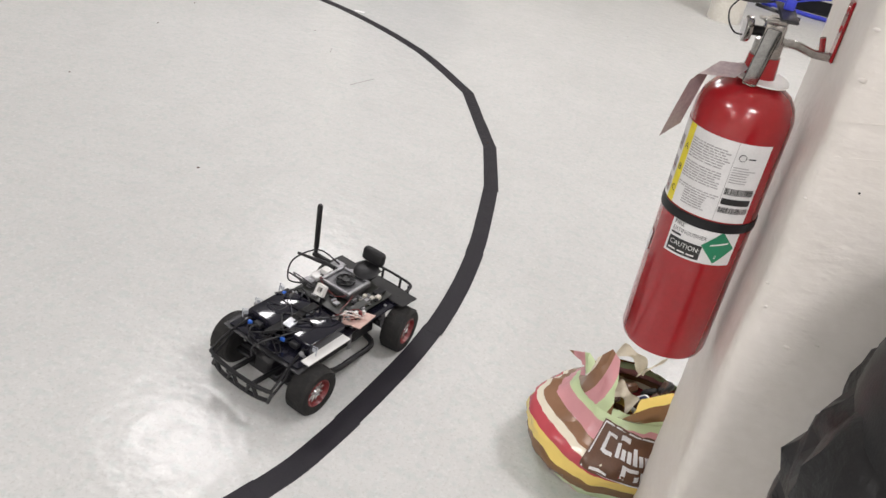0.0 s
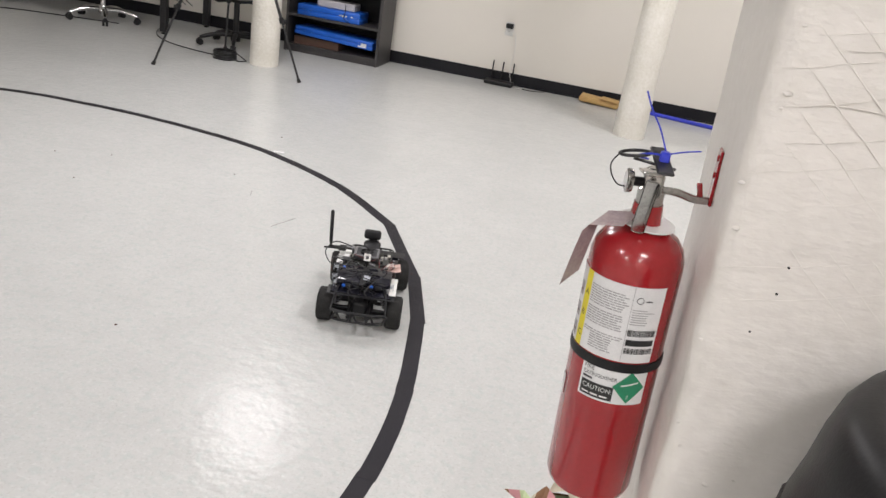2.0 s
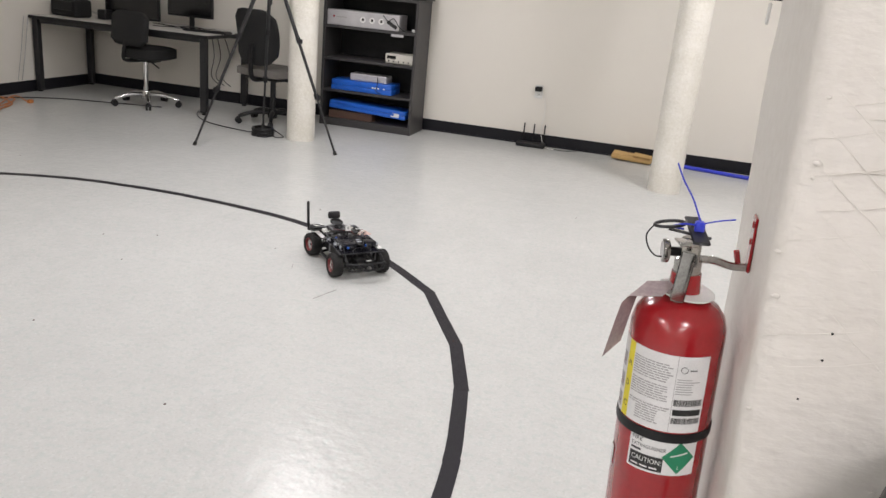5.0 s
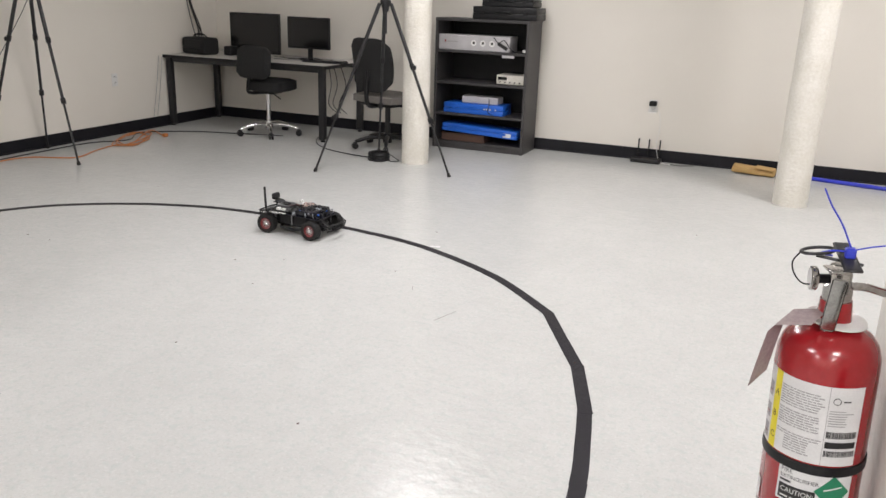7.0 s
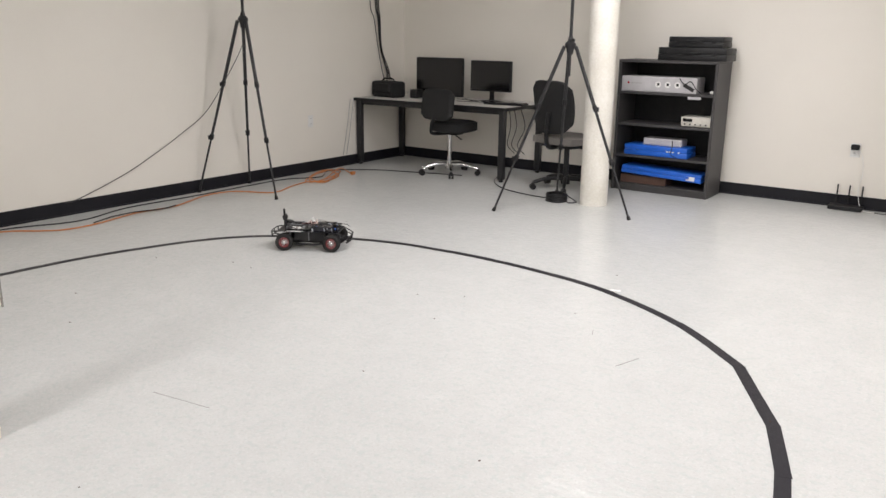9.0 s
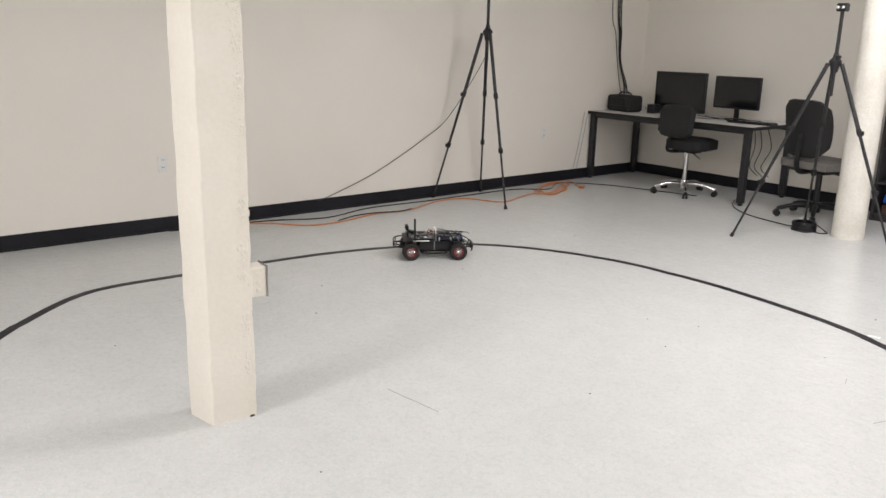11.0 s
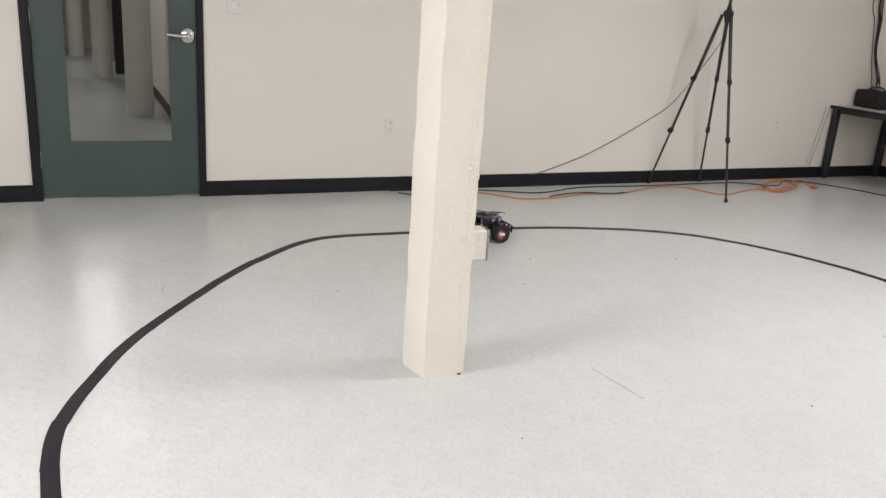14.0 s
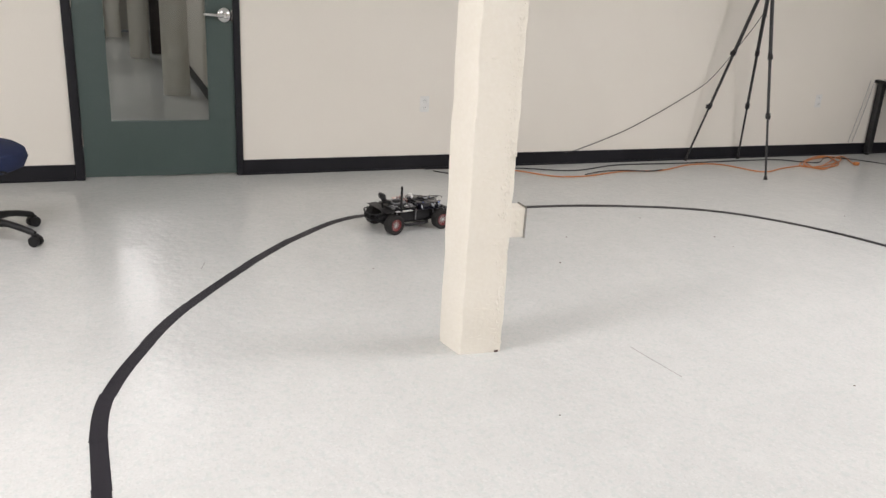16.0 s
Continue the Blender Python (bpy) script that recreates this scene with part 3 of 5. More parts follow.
room()
door()
lamps()
tape()
wall_block()
post()
pipe_column(-2.465, 5.93, 0.112, "round column wrapped in lumpy white paint")
pipe_column(0.440, 6.02, 0.116, "round white column by the wall with chipped base")
plate("wall_outlet", "white double outlet on the cream wall", pose(XL + 0.001, 1.845, 0.482), "outlet", "outlet")
plate("wall_outlet", "white double outlet on the wall near the desk", pose(XL + 0.001, 5.64, 0.50), "outlet", "outlet")
plate("light_switch", "white double light switch beside the door", pose(XL + 0.001, 0.745, 1.265) @ Matrix.Diagonal((1, 1.5, 1, 1)), "switch", "light switch")
plate("wall_outlet", "white outlet with a black plug", pose(-0.741, YB - 0.001, 0.477, 0, 0, -90), "outlet", "outlet")


# ---- things along the walls ----
def shelf_unit():
    x0, x1, y0, y1, h = -2.649, -1.779, 6.71, 7.09, 1.154
    t = thing("bookcase", "charcoal open bookcase with boxes and instruments", "bookcase", pose((x0 + x1) / 2, (y0 + y1) / 2, 0))
    w, d = x1 - x0, y1 - y0
    for s in (-1, 1):
        part("side", bx(s * (w / 2 - 0.012), 0, h / 2 - 0.012, 0.024, d, h - 0.024, 0.002), CHARCOAL, t, "", False)
    part("top", bx(0, 0, h - 0.012, w + 0.004, d + 0.004, 0.024, 0.003), CHARCOAL, t, "", False)
    part("back", bx(0, d / 2 - 0.004, h / 2, w - 0.05, 0.006, h - 0.05), BLACK, t, "", False)
    for z in (0.065, 0.325, 0.604, 0.882):
        part("shelf", bx(0, -0.004, z - 0.011, w - 0.049, d - 0.018, 0.022, 0.002), CHARCOAL, t, "", False)
    part("plinth", bx(0, -d / 2 + 0.02, 0.027, w - 0.049, 0.018, 0.052), CHARCOAL, t, "", False)
    return t


def hard_case(name, label, x, y, z, sx, sy, sz, material, handle=False):
    t = thing(name, label, "case", pose(x, y, z))
    part("lower_shell", bx(0, 0, sz * 0.25, sx, sy, sz * 0.5, 0.007, seg=2), material, t)
    part("lid", bx(0, 0, sz * 0.75, sx * 0.992, sy * 0.992, sz * 0.5, 0.007, seg=2), material, t)
    if handle:
        part("handle", tb(curve_pts([(-0.06, -sy / 2, sz * 0.55), (-0.055, -sy / 2 - 0.025, sz * 0.6), (0.055, -sy / 2 - 0.025, sz * 0.6), (0.06, -sy / 2, sz * 0.55)]), 0.007, 8), material, t)
    for s in (-0.33, 0.33):
        part("latch", bx(s * sx, -sy / 2 - 0.003, sz * 0.52, 0.035, 0.008, sz * 0.3, 0.002), material, t, "", False)
    return t


def shelf_things():
    y = 6.73
    t = thing("parts_box", "long silver cardboard box with printed pictures", "box", pose(-2.292, y + 0.12, 0.882))
    part("carton", bx(0, 0, 0.066, 0.67, 0.22, 0.132, 0.004), SILVER, t, "", False)
    part("end_flap", bx(-0.336, 0, 0.066, 0.006, 0.216, 0.128, 0.002), PAPER, t, "", False)
    part("red_mark", bx(-0.27, -0.111, 0.075, 0.014, 0.002, 0.018), RED, t, "", False)
    part("print_bar", bx(-0.20, -0.111, 0.072, 0.10, 0.002, 0.009), GREYPRINT, t, "", False)
    for k in range(3):
        o = part("printed_round", lathe(B(), [(0.026, 0), (0.026, 0.002), (0, 0.002)], 20), WHITE, t, "", False, pose(0.0 + 0.085 * k, -0.110, 0.066, 90, 0, 0))
        part("print_mark", bx(0.002, 0.002, 0.003, 0.02, 0.022, 0.002), INK, o, "", False)
    part("print_mark", bx(0.27, -0.111, 0.05, 0.10, 0.002, 0.03, m=pose(0, 0, 0, 0, 28, 0)), INK, t, "", False)
    t = thing("cable_bundle", "thin black cable hanging over the silver box", "cable")
    part("cable", tb(curve_pts([(-2.102, y - 0.005, 1.005), (-2.052, y - 0.012, 0.96), (-2.002, y - 0.012, 0.985), (-1.952, y, 0.92), (-1.902, y, 0.89), (-1.832, y + 0.02, 0.886)]), 0.004, 6), BLACK, t)
    part("plug", bx(-1.827, y + 0.03, 0.90, 0.03, 0.03, 0.024, 0.004), WHITE, t, "small white plug", False)
    tagged(part("shelf_label", bx(-1.957, 6.711, 0.849, 0.11, 0.003, 0.022), SILVER, None, "", False), "grey paper label hung under a shelf", "label")
    t = thing("bench_instrument", "small beige bench instrument with knobs", "instrument", pose(-1.937, y + 0.12, 0.604))
    part("case", bx(0, 0, 0.045, 0.255, 0.22, 0.082, 0.006), BEIGE, t, "", False)
    part("display", bx(-0.07, -0.111, 0.058, 0.08, 0.003, 0.026), SCREEN, t, "dark display", False)
    for k in range(5):
        part("knob", lathe(B(), [(0.006, 0), (0.006, 0.012), (0, 0.012)], 12), BLACK, t, "", True, pose(-0.09 + 0.045 * k, -0.110, 0.025, 90, 0, 0))
    part("side_grip", bx(0.126, 0, 0.045, 0.012, 0.2, 0.07, 0.003), BLACK, t, "", False)
    t = hard_case("blue_case", "bright blue flat plastic case on a shelf", -2.269, y + 0.12, 0.325, 0.575, 0.24, 0.092, BLUE)
    for k in range(5):
        part("print_bar", bx(0.11 + 0.026 * k, -0.121, 0.052, 0.016, 0.002, 0.012), WHITE, t, "", False)
    t = thing("router_box", "grey flat box lying on the blue case", "box", pose(-2.227, y + 0.13, 0.417))
    part("carton", bx(0, 0, 0.031, 0.345, 0.16, 0.062, 0.006), SILVER, t, "", False)
    part("cable", tb(curve_pts([(0.09, -0.082, 0.05), (0.11, -0.13, 0.0), (0.10, -0.13, -0.06), (0.15, -0.13, -0.085)]), 0.0035, 6), BLACK, t)
    t = thing("brown_box", "brown cardboard box on the lowest shelf", "box", pose(-2.372, y + 0.16, 0.065))
    part("carton", bx(0, 0, 0.036, 0.42, 0.26, 0.072, 0.004), BROWN, t, "", False)
    t = hard_case("blue_case", "bright blue flat case lying on a brown box", -2.207, y + 0.13, 0.139, 0.73, 0.25, 0.07, BLUE)
    t.matrix_basis = pose(-2.207, y + 0.13, 0.142, 0, 2.5, 0)
    part("sticker", bx(0.27, -0.126, 0.03, 0.075, 0.003, 0.036), PAPER, t, "white sticker", False)
    hard_case("black_case", "wide black tool case on top of the bookcase", -2.027, y + 0.16, 1.154, 0.585, 0.28, 0.108, BLACK, True)
    hard_case("black_case", "smaller black case lying on the wide case", -2.007, y + 0.16, 1.264, 0.465, 0.25, 0.088, BLACK, True)


def desk():
    x0, x1, y0, y1, h = -5.38, -3.54, 6.285, 7.10, 0.697
    t = thing("desk", "long desk with pale top and black legs", "desk")
    part("tabletop", bx((x0 + x1) / 2, (y0 + y1) / 2, h - 0.013, x1 - x0, y1 - y0, 0.026, 0.004), DESKTOP, t, "pale grey laminate top", False)
    b = B()
    for s in (y0 - 0.002, y1 + 0.002):
        box(b, (x0 + x1) / 2, s, h - 0.015, x1 - x0 + 0.008, 0.006, 0.03, 0.002)
    for s in (x0 - 0.002, x1 + 0.002):
        box(b, s, (y0 + y1) / 2, h - 0.015, 0.006, y1 - y0 - 0.004, 0.03, 0.002)
    part("edge_band", b, BLACK, t, "black edge band", False)
    for x in (x0 + 0.035, x1 - 0.06):
        for y in (y0 + 0.05, y1 - 0.05):
            leg = part("leg", bx(x, y, (h - 0.03) / 2 + 0.01, 0.058, 0.058, h - 0.05, 0.006), METALK, t, "", False)
            part("foot", lathe(B(), [(0.022, 0), (0.022, 0.012), (0.01, 0.016)], 14, (x, y)), BLACK, leg)
    for y in (y0 + 0.05, y1 - 0.05):
        part("rail", bx((x0 + x1) / 2, y, h - 0.048, x1 - x0 - 0.16, 0.03, 0.038, 0.003), METALK, t, "", False)


def monitor(x, y, z, w, h, lift, yaw, label):
    t = thing("monitor", label, "monitor", pose(x, y, z, 0, 0, yaw), group="monitors on the desk")
    part("shell", bx(0, 0.012, lift + h / 2, w, 0.03, h, 0.006, seg=2), BLACK, t)
    part("screen", bx(0, -0.0045, lift + h / 2, w - 0.03, 0.004, h - 0.035), SCREEN, t, "dark screen", False)
    part("neck", bx(0, 0.035, lift / 2 + 0.05, 0.05, 0.02, lift + 0.1, 0.005), BLACK, t)
    part("foot", lathe(B(), [(0.10, 0), (0.10, 0.006), (0.03, 0.014), (0, 0.014)], 28, (0, 0.02)), BLACK, t)


def desk_things():
    h = 0.697
    monitor(-4.70, 6.86, h, 0.56, 0.395, 0.02, 6, "large black monitor with a dark screen")
    monitor(-4.06, 6.84, h, 0.475, 0.30, 0.10, 0, "black monitor on a stand, screen dark")
    t = thing("keyboard", "black keyboard on the pale desk", "keyboard", pose(-3.74, 6.62, h, 0, 0, 4))
    part("case", bx(0, 0, 0.009, 0.42, 0.14, 0.018, 0.005), BLACK, t, "", False)
    b = B()
    for r in range(5):
        for c in range(16):
            box(b, -0.19 + c * 0.0253, -0.048 + r * 0.024, 0.021, 0.021, 0.020, 0.006)
    tagged(part("keys", b, GLOSS, t, "", False), kind="stuff")
    t = thing("equipment_bag", "black equipment case at the desk's corner", "case", pose(-5.19, 6.62, h, 0, 0, -10))
    part("body", bx(0, 0, 0.082, 0.34, 0.2, 0.164, 0.03, seg=3), MESHCLOTH, t)
    part("flap", bx(0, -0.102, 0.10, 0.26, 0.012, 0.09, 0.008), BLACK, t, "", False)
    part("strap", tb(curve_pts([(-0.1, 0, 0.16), (-0.06, 0, 0.19), (0.06, 0, 0.19), (0.1, 0, 0.16)]), 0.008), BLACK, t)
    t = thing("dock", "small black docking box on the desk", "dock", pose(-4.88, 6.70, h))
    part("case", bx(0, 0, 0.045, 0.09, 0.12, 0.09, 0.008), BLACK, t)
    t = thing("desk_cables", "tangled grey cables on the desk", "cables")
    for k in range(5):
        rng = random.Random(k)
        pts = [(-4.97 + 0.03 * k + rng.uniform(-0.05, 0.05) + 0.03 * j * (-1) ** k, 6.72 + rng.uniform(-0.07, 0.07), h + 0.006 + rng.uniform(0.0, 0.11) * (0 < j < 4)) for j in range(5)]
        part("cable", tb(curve_pts(pts, 5), 0.003, 5), GREYPRINT if k % 2 else BLACK, t)
    for k in range(4):
        rng = random.Random(20 + k)
        pts = [(-4.35 + 0.15 * j + rng.uniform(-0.04, 0.04), 6.66 + rng.uniform(-0.06, 0.12), h + 0.005 + rng.uniform(0, 0.02)) for j in range(5)]
        part("cable", tb(curve_pts(pts, 5), 0.003, 5), BLACK, t)
    t = thing("hanging_cables", "bundle of cables running up the room's corner", "cables")
    for k, (dx, r) in enumerate(((0, 0.006), (0.025, 0.005), (0.05, 0.006), (-0.09, 0.004), (0.02, 0.004))):
        pts = [(-5.28 + 0.05 * (k % 2), 6.70 + dx, h + 0.16), (-5.33, 6.76 + dx * 0.8, h + 0.26), (-5.365, 6.70 + dx * 0.4, h + 0.5), (-5.37, 6.67 + dx * 0.7, h + 0.8), (-5.372, 6.63 + dx, 1.7), (-5.372, 6.58 + dx, H - 0.02)]
        part("cable", tb(curve_pts(pts, 5), r, 6), BLACK, t)
    t = thing("hanging_cable", "thin black cords hanging behind the desk", "cable")
    for dx in (0, 0.05, 0.12):
        part("cord", tb(curve_pts([(-3.95 + dx, 7.02, 0.69), (-3.93 + dx * 1.4, 7.05, 0.45), (-3.98 + dx, 7.08, 0.25), (-3.9 + dx, 7.1, 0.16)], 5), 0.004, 5), BLACK, t)
    t = thing("hanging_cable", "two thin cords hanging from the desk by the wall", "cable")
    for dx in (0, 0.05):
        part("cord", tb(curve_pts([(-5.35, 6.24 - dx, 0.69), (-5.355, 6.19 - dx, 0.4), (-5.36, 6.13 - dx, 0.12)], 5), 0.003, 5), GREYPRINT, t)


def star_base(t, r, material, hub_z, lift_to, steel):
    """Five spokes with casters and a gas column."""
    part("column", tb([(0, 0, hub_z - 0.02), (0, 0, lift_to)], 0.024, 16), steel, t)
    part("hub", lathe(B(), [(0.04, hub_z - 0.05), (0.045, hub_z), (0.03, hub_z + 0.03), (0, hub_z + 0.03)], 18), material, t)
    for k in range(5):
        a = k * math.tau / 5 + 0.35
        c, s = math.cos(a), math.sin(a)
        part("spoke", tb(curve_pts([(0.03 * c, 0.03 * s, hub_z), (r * 0.55 * c, r * 0.55 * s, hub_z), (r * c, r * s, hub_z - 0.035)], 4), [0.021] * 4 + [0.017] * 4 + [0.012], 10), material, t)
        o = part("caster", bx(r * c, r * s, 0.047, 0.03, 0.034, 0.03, 0.006, m=pose(0, 0, 0, 0, 0, math.degrees(a))), BLACK, t, "", False)
        for q in (-0.014, 0.014):
            part("wheel", tb([(r * c - s * (q - 0.009), r * s + c * (q - 0.009), 0.027), (r * c - s * (q + 0.009), r * s + c * (q + 0.009), 0.027)], 0.027, 16), BLACK, o)


def cushion(sx, sy, sz, round_=0.5):
    b = bmesh.new()
    bmesh.ops.create_cube(b, size=2)
    bmesh.ops.subdivide_edges(b, edges=b.edges[:], cuts=7, use_grid_fill=True)
    for v in b.verts:
        p = v.co.copy()
        n = max((abs(p.x) ** 4 + abs(p.y) ** 4) ** 0.25, 1e-6)
        m = max(abs(p.x), abs(p.y))
        f = m / n if n > 0 else 1
        k = 1 - round_ * (1 - f)
        e = (1 - min(1, m) ** 6) * 0.35 + 0.65
        v.co = Vector((p.x * k * sx / 2, p.y * k * sy / 2, p.z * sz / 2 * e))
    return b


def task_stool():
    t = thing("task_chair", "black stool chair with small back and chrome base", "chair", pose(-4.24, 6.40, 0, 0, 0, 0))
    star_base(t, 0.29, CHROME, 0.10, 0.42, CHROME)
    part("seat", cushion(0.40, 0.40, 0.12, 1.0), MESHCLOTH, t, "round black seat", True, pose(0.025, 0.03, 0.475))
    part("seat_plate", bx(0.05, -0.02, 0.41, 0.16, 0.14, 0.02, 0.005), BLACK, t)
    part("lever", tb([(0.1, -0.05, 0.40), (0.22, -0.12, 0.37)], 0.006), BLACK, t)
    part("back_bar", tb(curve_pts([(0.0, -0.02, 0.41), (-0.09, -0.16, 0.41), (-0.08, -0.20, 0.48), (-0.05, -0.19, 0.62)]), 0.016, 8), BLACK, t)
    part("backrest", cushion(0.42, 0.07, 0.30, 0.5), MESHCLOTH, t, "small black backrest", True, pose(-0.03, -0.17, 0.69, -6, 0, -12))


def office_chair(m, back_mat, seat_mat, label, arms=True, thick=0.085, seat_z=0.455):
    t = thing("office_chair", label, "chair", m)
    star_base(t, 0.30, BLACK, 0.10, 0.40, METALK)
    pad = lathe(B(), [(0, -0.07), (0.19, -0.066), (0.235, -0.045), (0.252, -0.005), (0.243, 0.030), (0.205, 0.056), (0.12, 0.068), (0, 0.071)], 40) if thick > 0.1 else cushion(0.50, 0.48, thick, 0.7)
    part("seat", pad, seat_mat, t, "", True, pose(0, 0, seat_z))
    part("seat_pan", bx(0, 0, 0.405, 0.36, 0.34, 0.03, 0.01), BLACK, t)
    b = cushion(0.44, 0.05, 0.46, 0.25)
    for v in b.verts:
        z = v.co.z / 0.23
        v.co.x *= 1 - 0.10 * max(0, z) ** 2 - 0.12 * max(0, -z) ** 2
        v.co.y += 0.9 * v.co.x ** 2 - 0.03 * z * z
    part("backrest", b, back_mat, t, "", True, pose(0, -0.24, 0.75, 8, 0, 0))
    part("back_bar", tb(curve_pts([(0, -0.08, 0.40), (0, -0.24, 0.40), (0, -0.285, 0.48), (0, -0.27, 0.7)]), 0.02, 8), BLACK, t)
    part("lever", tb([(0.1, 0.0, 0.39), (0.28, 0.0, 0.38)], 0.006), BLACK, t)
    if arms:
        for s in (-1, 1):
            a = part("armrest", bx(s * 0.27, 0.02, 0.63, 0.06, 0.24, 0.03, 0.012, seg=2), BLACK, t)
            part("arm_post", tb([(s * 0.2, 0, 0.41), (s * 0.265, 0, 0.45), (s * 0.27, 0.01, 0.62)], 0.014), BLACK, a)
    return t


def tripod(label, hub, feet, top, sensor=False):
    t = thing("tripod", label, "tripod", group="camera tripods")
    hub = Vector(hub)
    part("hub", lathe(B(), [(0.0, -0.06), (0.022, -0.06), (0.03, -0.02), (0.042, 0.0), (0.042, 0.02), (0.022, 0.04), (0.016, 0.07), (0, 0.07)], 18), METALK, t, "", True, pose(*hub))
    for f in feet:
        f = Vector(f)
        d = Vector((f.x - hub.x, f.y - hub.y, 0)).normalized()
        a = hub + d * 0.045
        way = f - a
        cuts = [0.0, 0.36, 0.67, 1.0]
        leg = part("leg", tb([a, a + way * cuts[1]], 0.0145, 10), METALK, t)
        part("middle_tube", tb([a + way * cuts[1], a + way * cuts[2]], 0.0115, 10), METALK, leg)
        part("lower_tube", tb([a + way * cuts[2], a + way * 0.985], 0.0085, 10), METALK, leg)
        for c in cuts[1:3]:
            p = a + way * c
            part("clamp", box(tb([p - way.normalized() * 0.026, p + way.normalized() * 0.016], 0.0185, 10), *(p + d * 0.018), 0.02, 0.02, 0.034, 0.004), BLACK, leg)
        part("foot_pad", tb([f - way.normalized() * 0.03, f], [0.012, 0.016], 10), RUBBER, leg)
    part("centre_column", tb([hub - Vector((0, 0, 0.22)), hub + Vector((0, 0, top - hub.z))], 0.0125, 12), METALK, t)
    part("column_knob", tb([hub + Vector((0.02, -0.02, 0.045)), hub + Vector((0.05, -0.05, 0.045))], 0.012, 10), BLACK, t)
    if sensor:
        s = part("sensor_head", bx(hub.x, hub.y, top + 0.02, 0.07, 0.06, 0.055, 0.008), BLACK, t, "black tracking sensor", False)
        for q in (-0.018, 0.018):
            part("lens", lathe(B(), [(0.009, 0), (0.009, 0.004), (0, 0.004)], 12), WHITE, s, "", True, pose(hub.x + q, hub.y - 0.031, top + 0.02, 90, 0, 0))
    return t


def cable_thing(name, label, pts, r, material, steps=6, category="cable"):
    t = thing(name, label, category)
    part("cable", tb(curve_pts(pts, steps), r, 7), material, t)
    return t


def wall_things():
    # router on the floor against the north wall
    t = thing("router", "black router with three aerials by the wall", "router", pose(-0.741, YB - 0.10, 0))
    part("body", bx(0, 0, 0.018, 0.255, 0.13, 0.034, 0.008, seg=2), BLACK, t)
    for x in (-0.085, 0.005, 0.10):
        part("aerial", box(tb([(x, 0.055, 0.03), (x, 0.06, 0.06)], 0.006), x, 0.061, 0.125, 0.012, 0.008, 0.14, 0.003), BLACK, t)
    t = thing("wall_plug", "black power adapter in the outlet", "plug")
    part("adapter", bx(-0.741, YB - 0.03, 0.504, 0.062, 0.045, 0.042, 0.006), BLACK, t, "", False)
    part("cord", tb(curve_pts([(-0.711, YB - 0.03, 0.49), (-0.676, YB - 0.035, 0.42), (-0.661, YB - 0.03, 0.30), (-0.676, YB - 0.03, 0.16), (-0.656, YB - 0.04, 0.06), (-0.616, YB - 0.1, 0.01), (-0.526, YB - 0.12, 0.005)]), 0.0028, 6), WHITE, t, "thin pale cord")
    cable_thing("floor_cable", "thin dark cord on the floor by the router", [(-0.616, YB - 0.09, 0.006), (-0.476, YB - 0.13, 0.004), (-0.396, YB - 0.10, 0.004), (-0.336, YB - 0.06, 0.004)], 0.003, BLACK)
    # a folded tan card and blue hose by the second column
    b = bx(0, 0, 0.03, 0.34, 0.11, 0.05, 0.012, m=pose(0, 0, 0, 0, 3, 0), seg=2)
    for v in b.verts:
        v.co.z += 0.016 * noise.noise(v.co * 14)
        v.co.y += 0.02 * v.co.x
    t = thing("tan_card", "crumpled tan cardboard roll by the wall", "cardboard", pose(0.155, 6.995, 0.006, 0, 0, -8))
    part("roll", b, TAN, t)
    part("flap", bx(0.09, -0.02, 0.062, 0.15, 0.1, 0.006, 0.002, m=pose(0, 0, 0, 6, 4, 0)), TAN, t, "", False)
    cable_thing("blue_hose", "blue hose lying on the floor along the wall", [(0.52, 7.03, 0.016), (0.82, 6.97, 0.016), (1.17, 6.9, 0.016), (1.7, 6.85, 0.016), (2.6, 6.87, 0.016)], 0.016, BLUETIE, category="hose")
    # orange extension cord with a coil
    pts = [(-5.355, 2.250, 0.006), (-5.200, 2.535, 0.006), (-5.060, 2.662, 0.006), (-4.960, 2.789, 0.006), (-4.950, 3.024, 0.006), (-5.045, 3.405, 0.006), (-5.025, 3.738, 0.006), (-5.180, 4.148, 0.006), (-5.145, 4.432, 0.006), (-4.850, 4.608, 0.006), (-4.930, 4.892, 0.006), (-4.990, 5.175, 0.006)]
    for k in range(19):
        a = k * 1.05
        pts.append((-5.075 + (0.19 + 0.04 * math.sin(k * 1.7)) * math.cos(a), 5.48 + (0.29 + 0.05 * math.sin(k * 2.3)) * math.sin(a - 0.8), 0.007 + 0.003 * (k % 4)))
    pts += [(-5.259, 5.900, 0.012), (-4.990, 5.770, 0.008)]
    t = cable_thing("extension_cord", "orange extension cord loosely coiled on the floor", pts, 0.0052, ORANGE)
    part("plug", bx(-4.95, 5.76, 0.016, 0.035, 0.05, 0.03, 0.006), ORANGE, t)
    cable_thing("floor_cable", "black cable lying along the baseboard", [(-5.345, 1.85, 0.006), (-5.335, 2.1, 0.006), (-5.271, 2.593, 0.006), (-5.130, 3.004, 0.006), (-5.259, 3.483, 0.006), (-5.241, 4.060, 0.006), (-5.253, 4.647, 0.006), (-5.241, 5.136, 0.006), (-5.030, 5.381, 0.018), (-5.223, 5.730, 0.016), (-4.970, 6.080, 0.006), (-4.570, 6.230, 0.006), (-4.070, 6.380, 0.006)], 0.0045, BLACK)
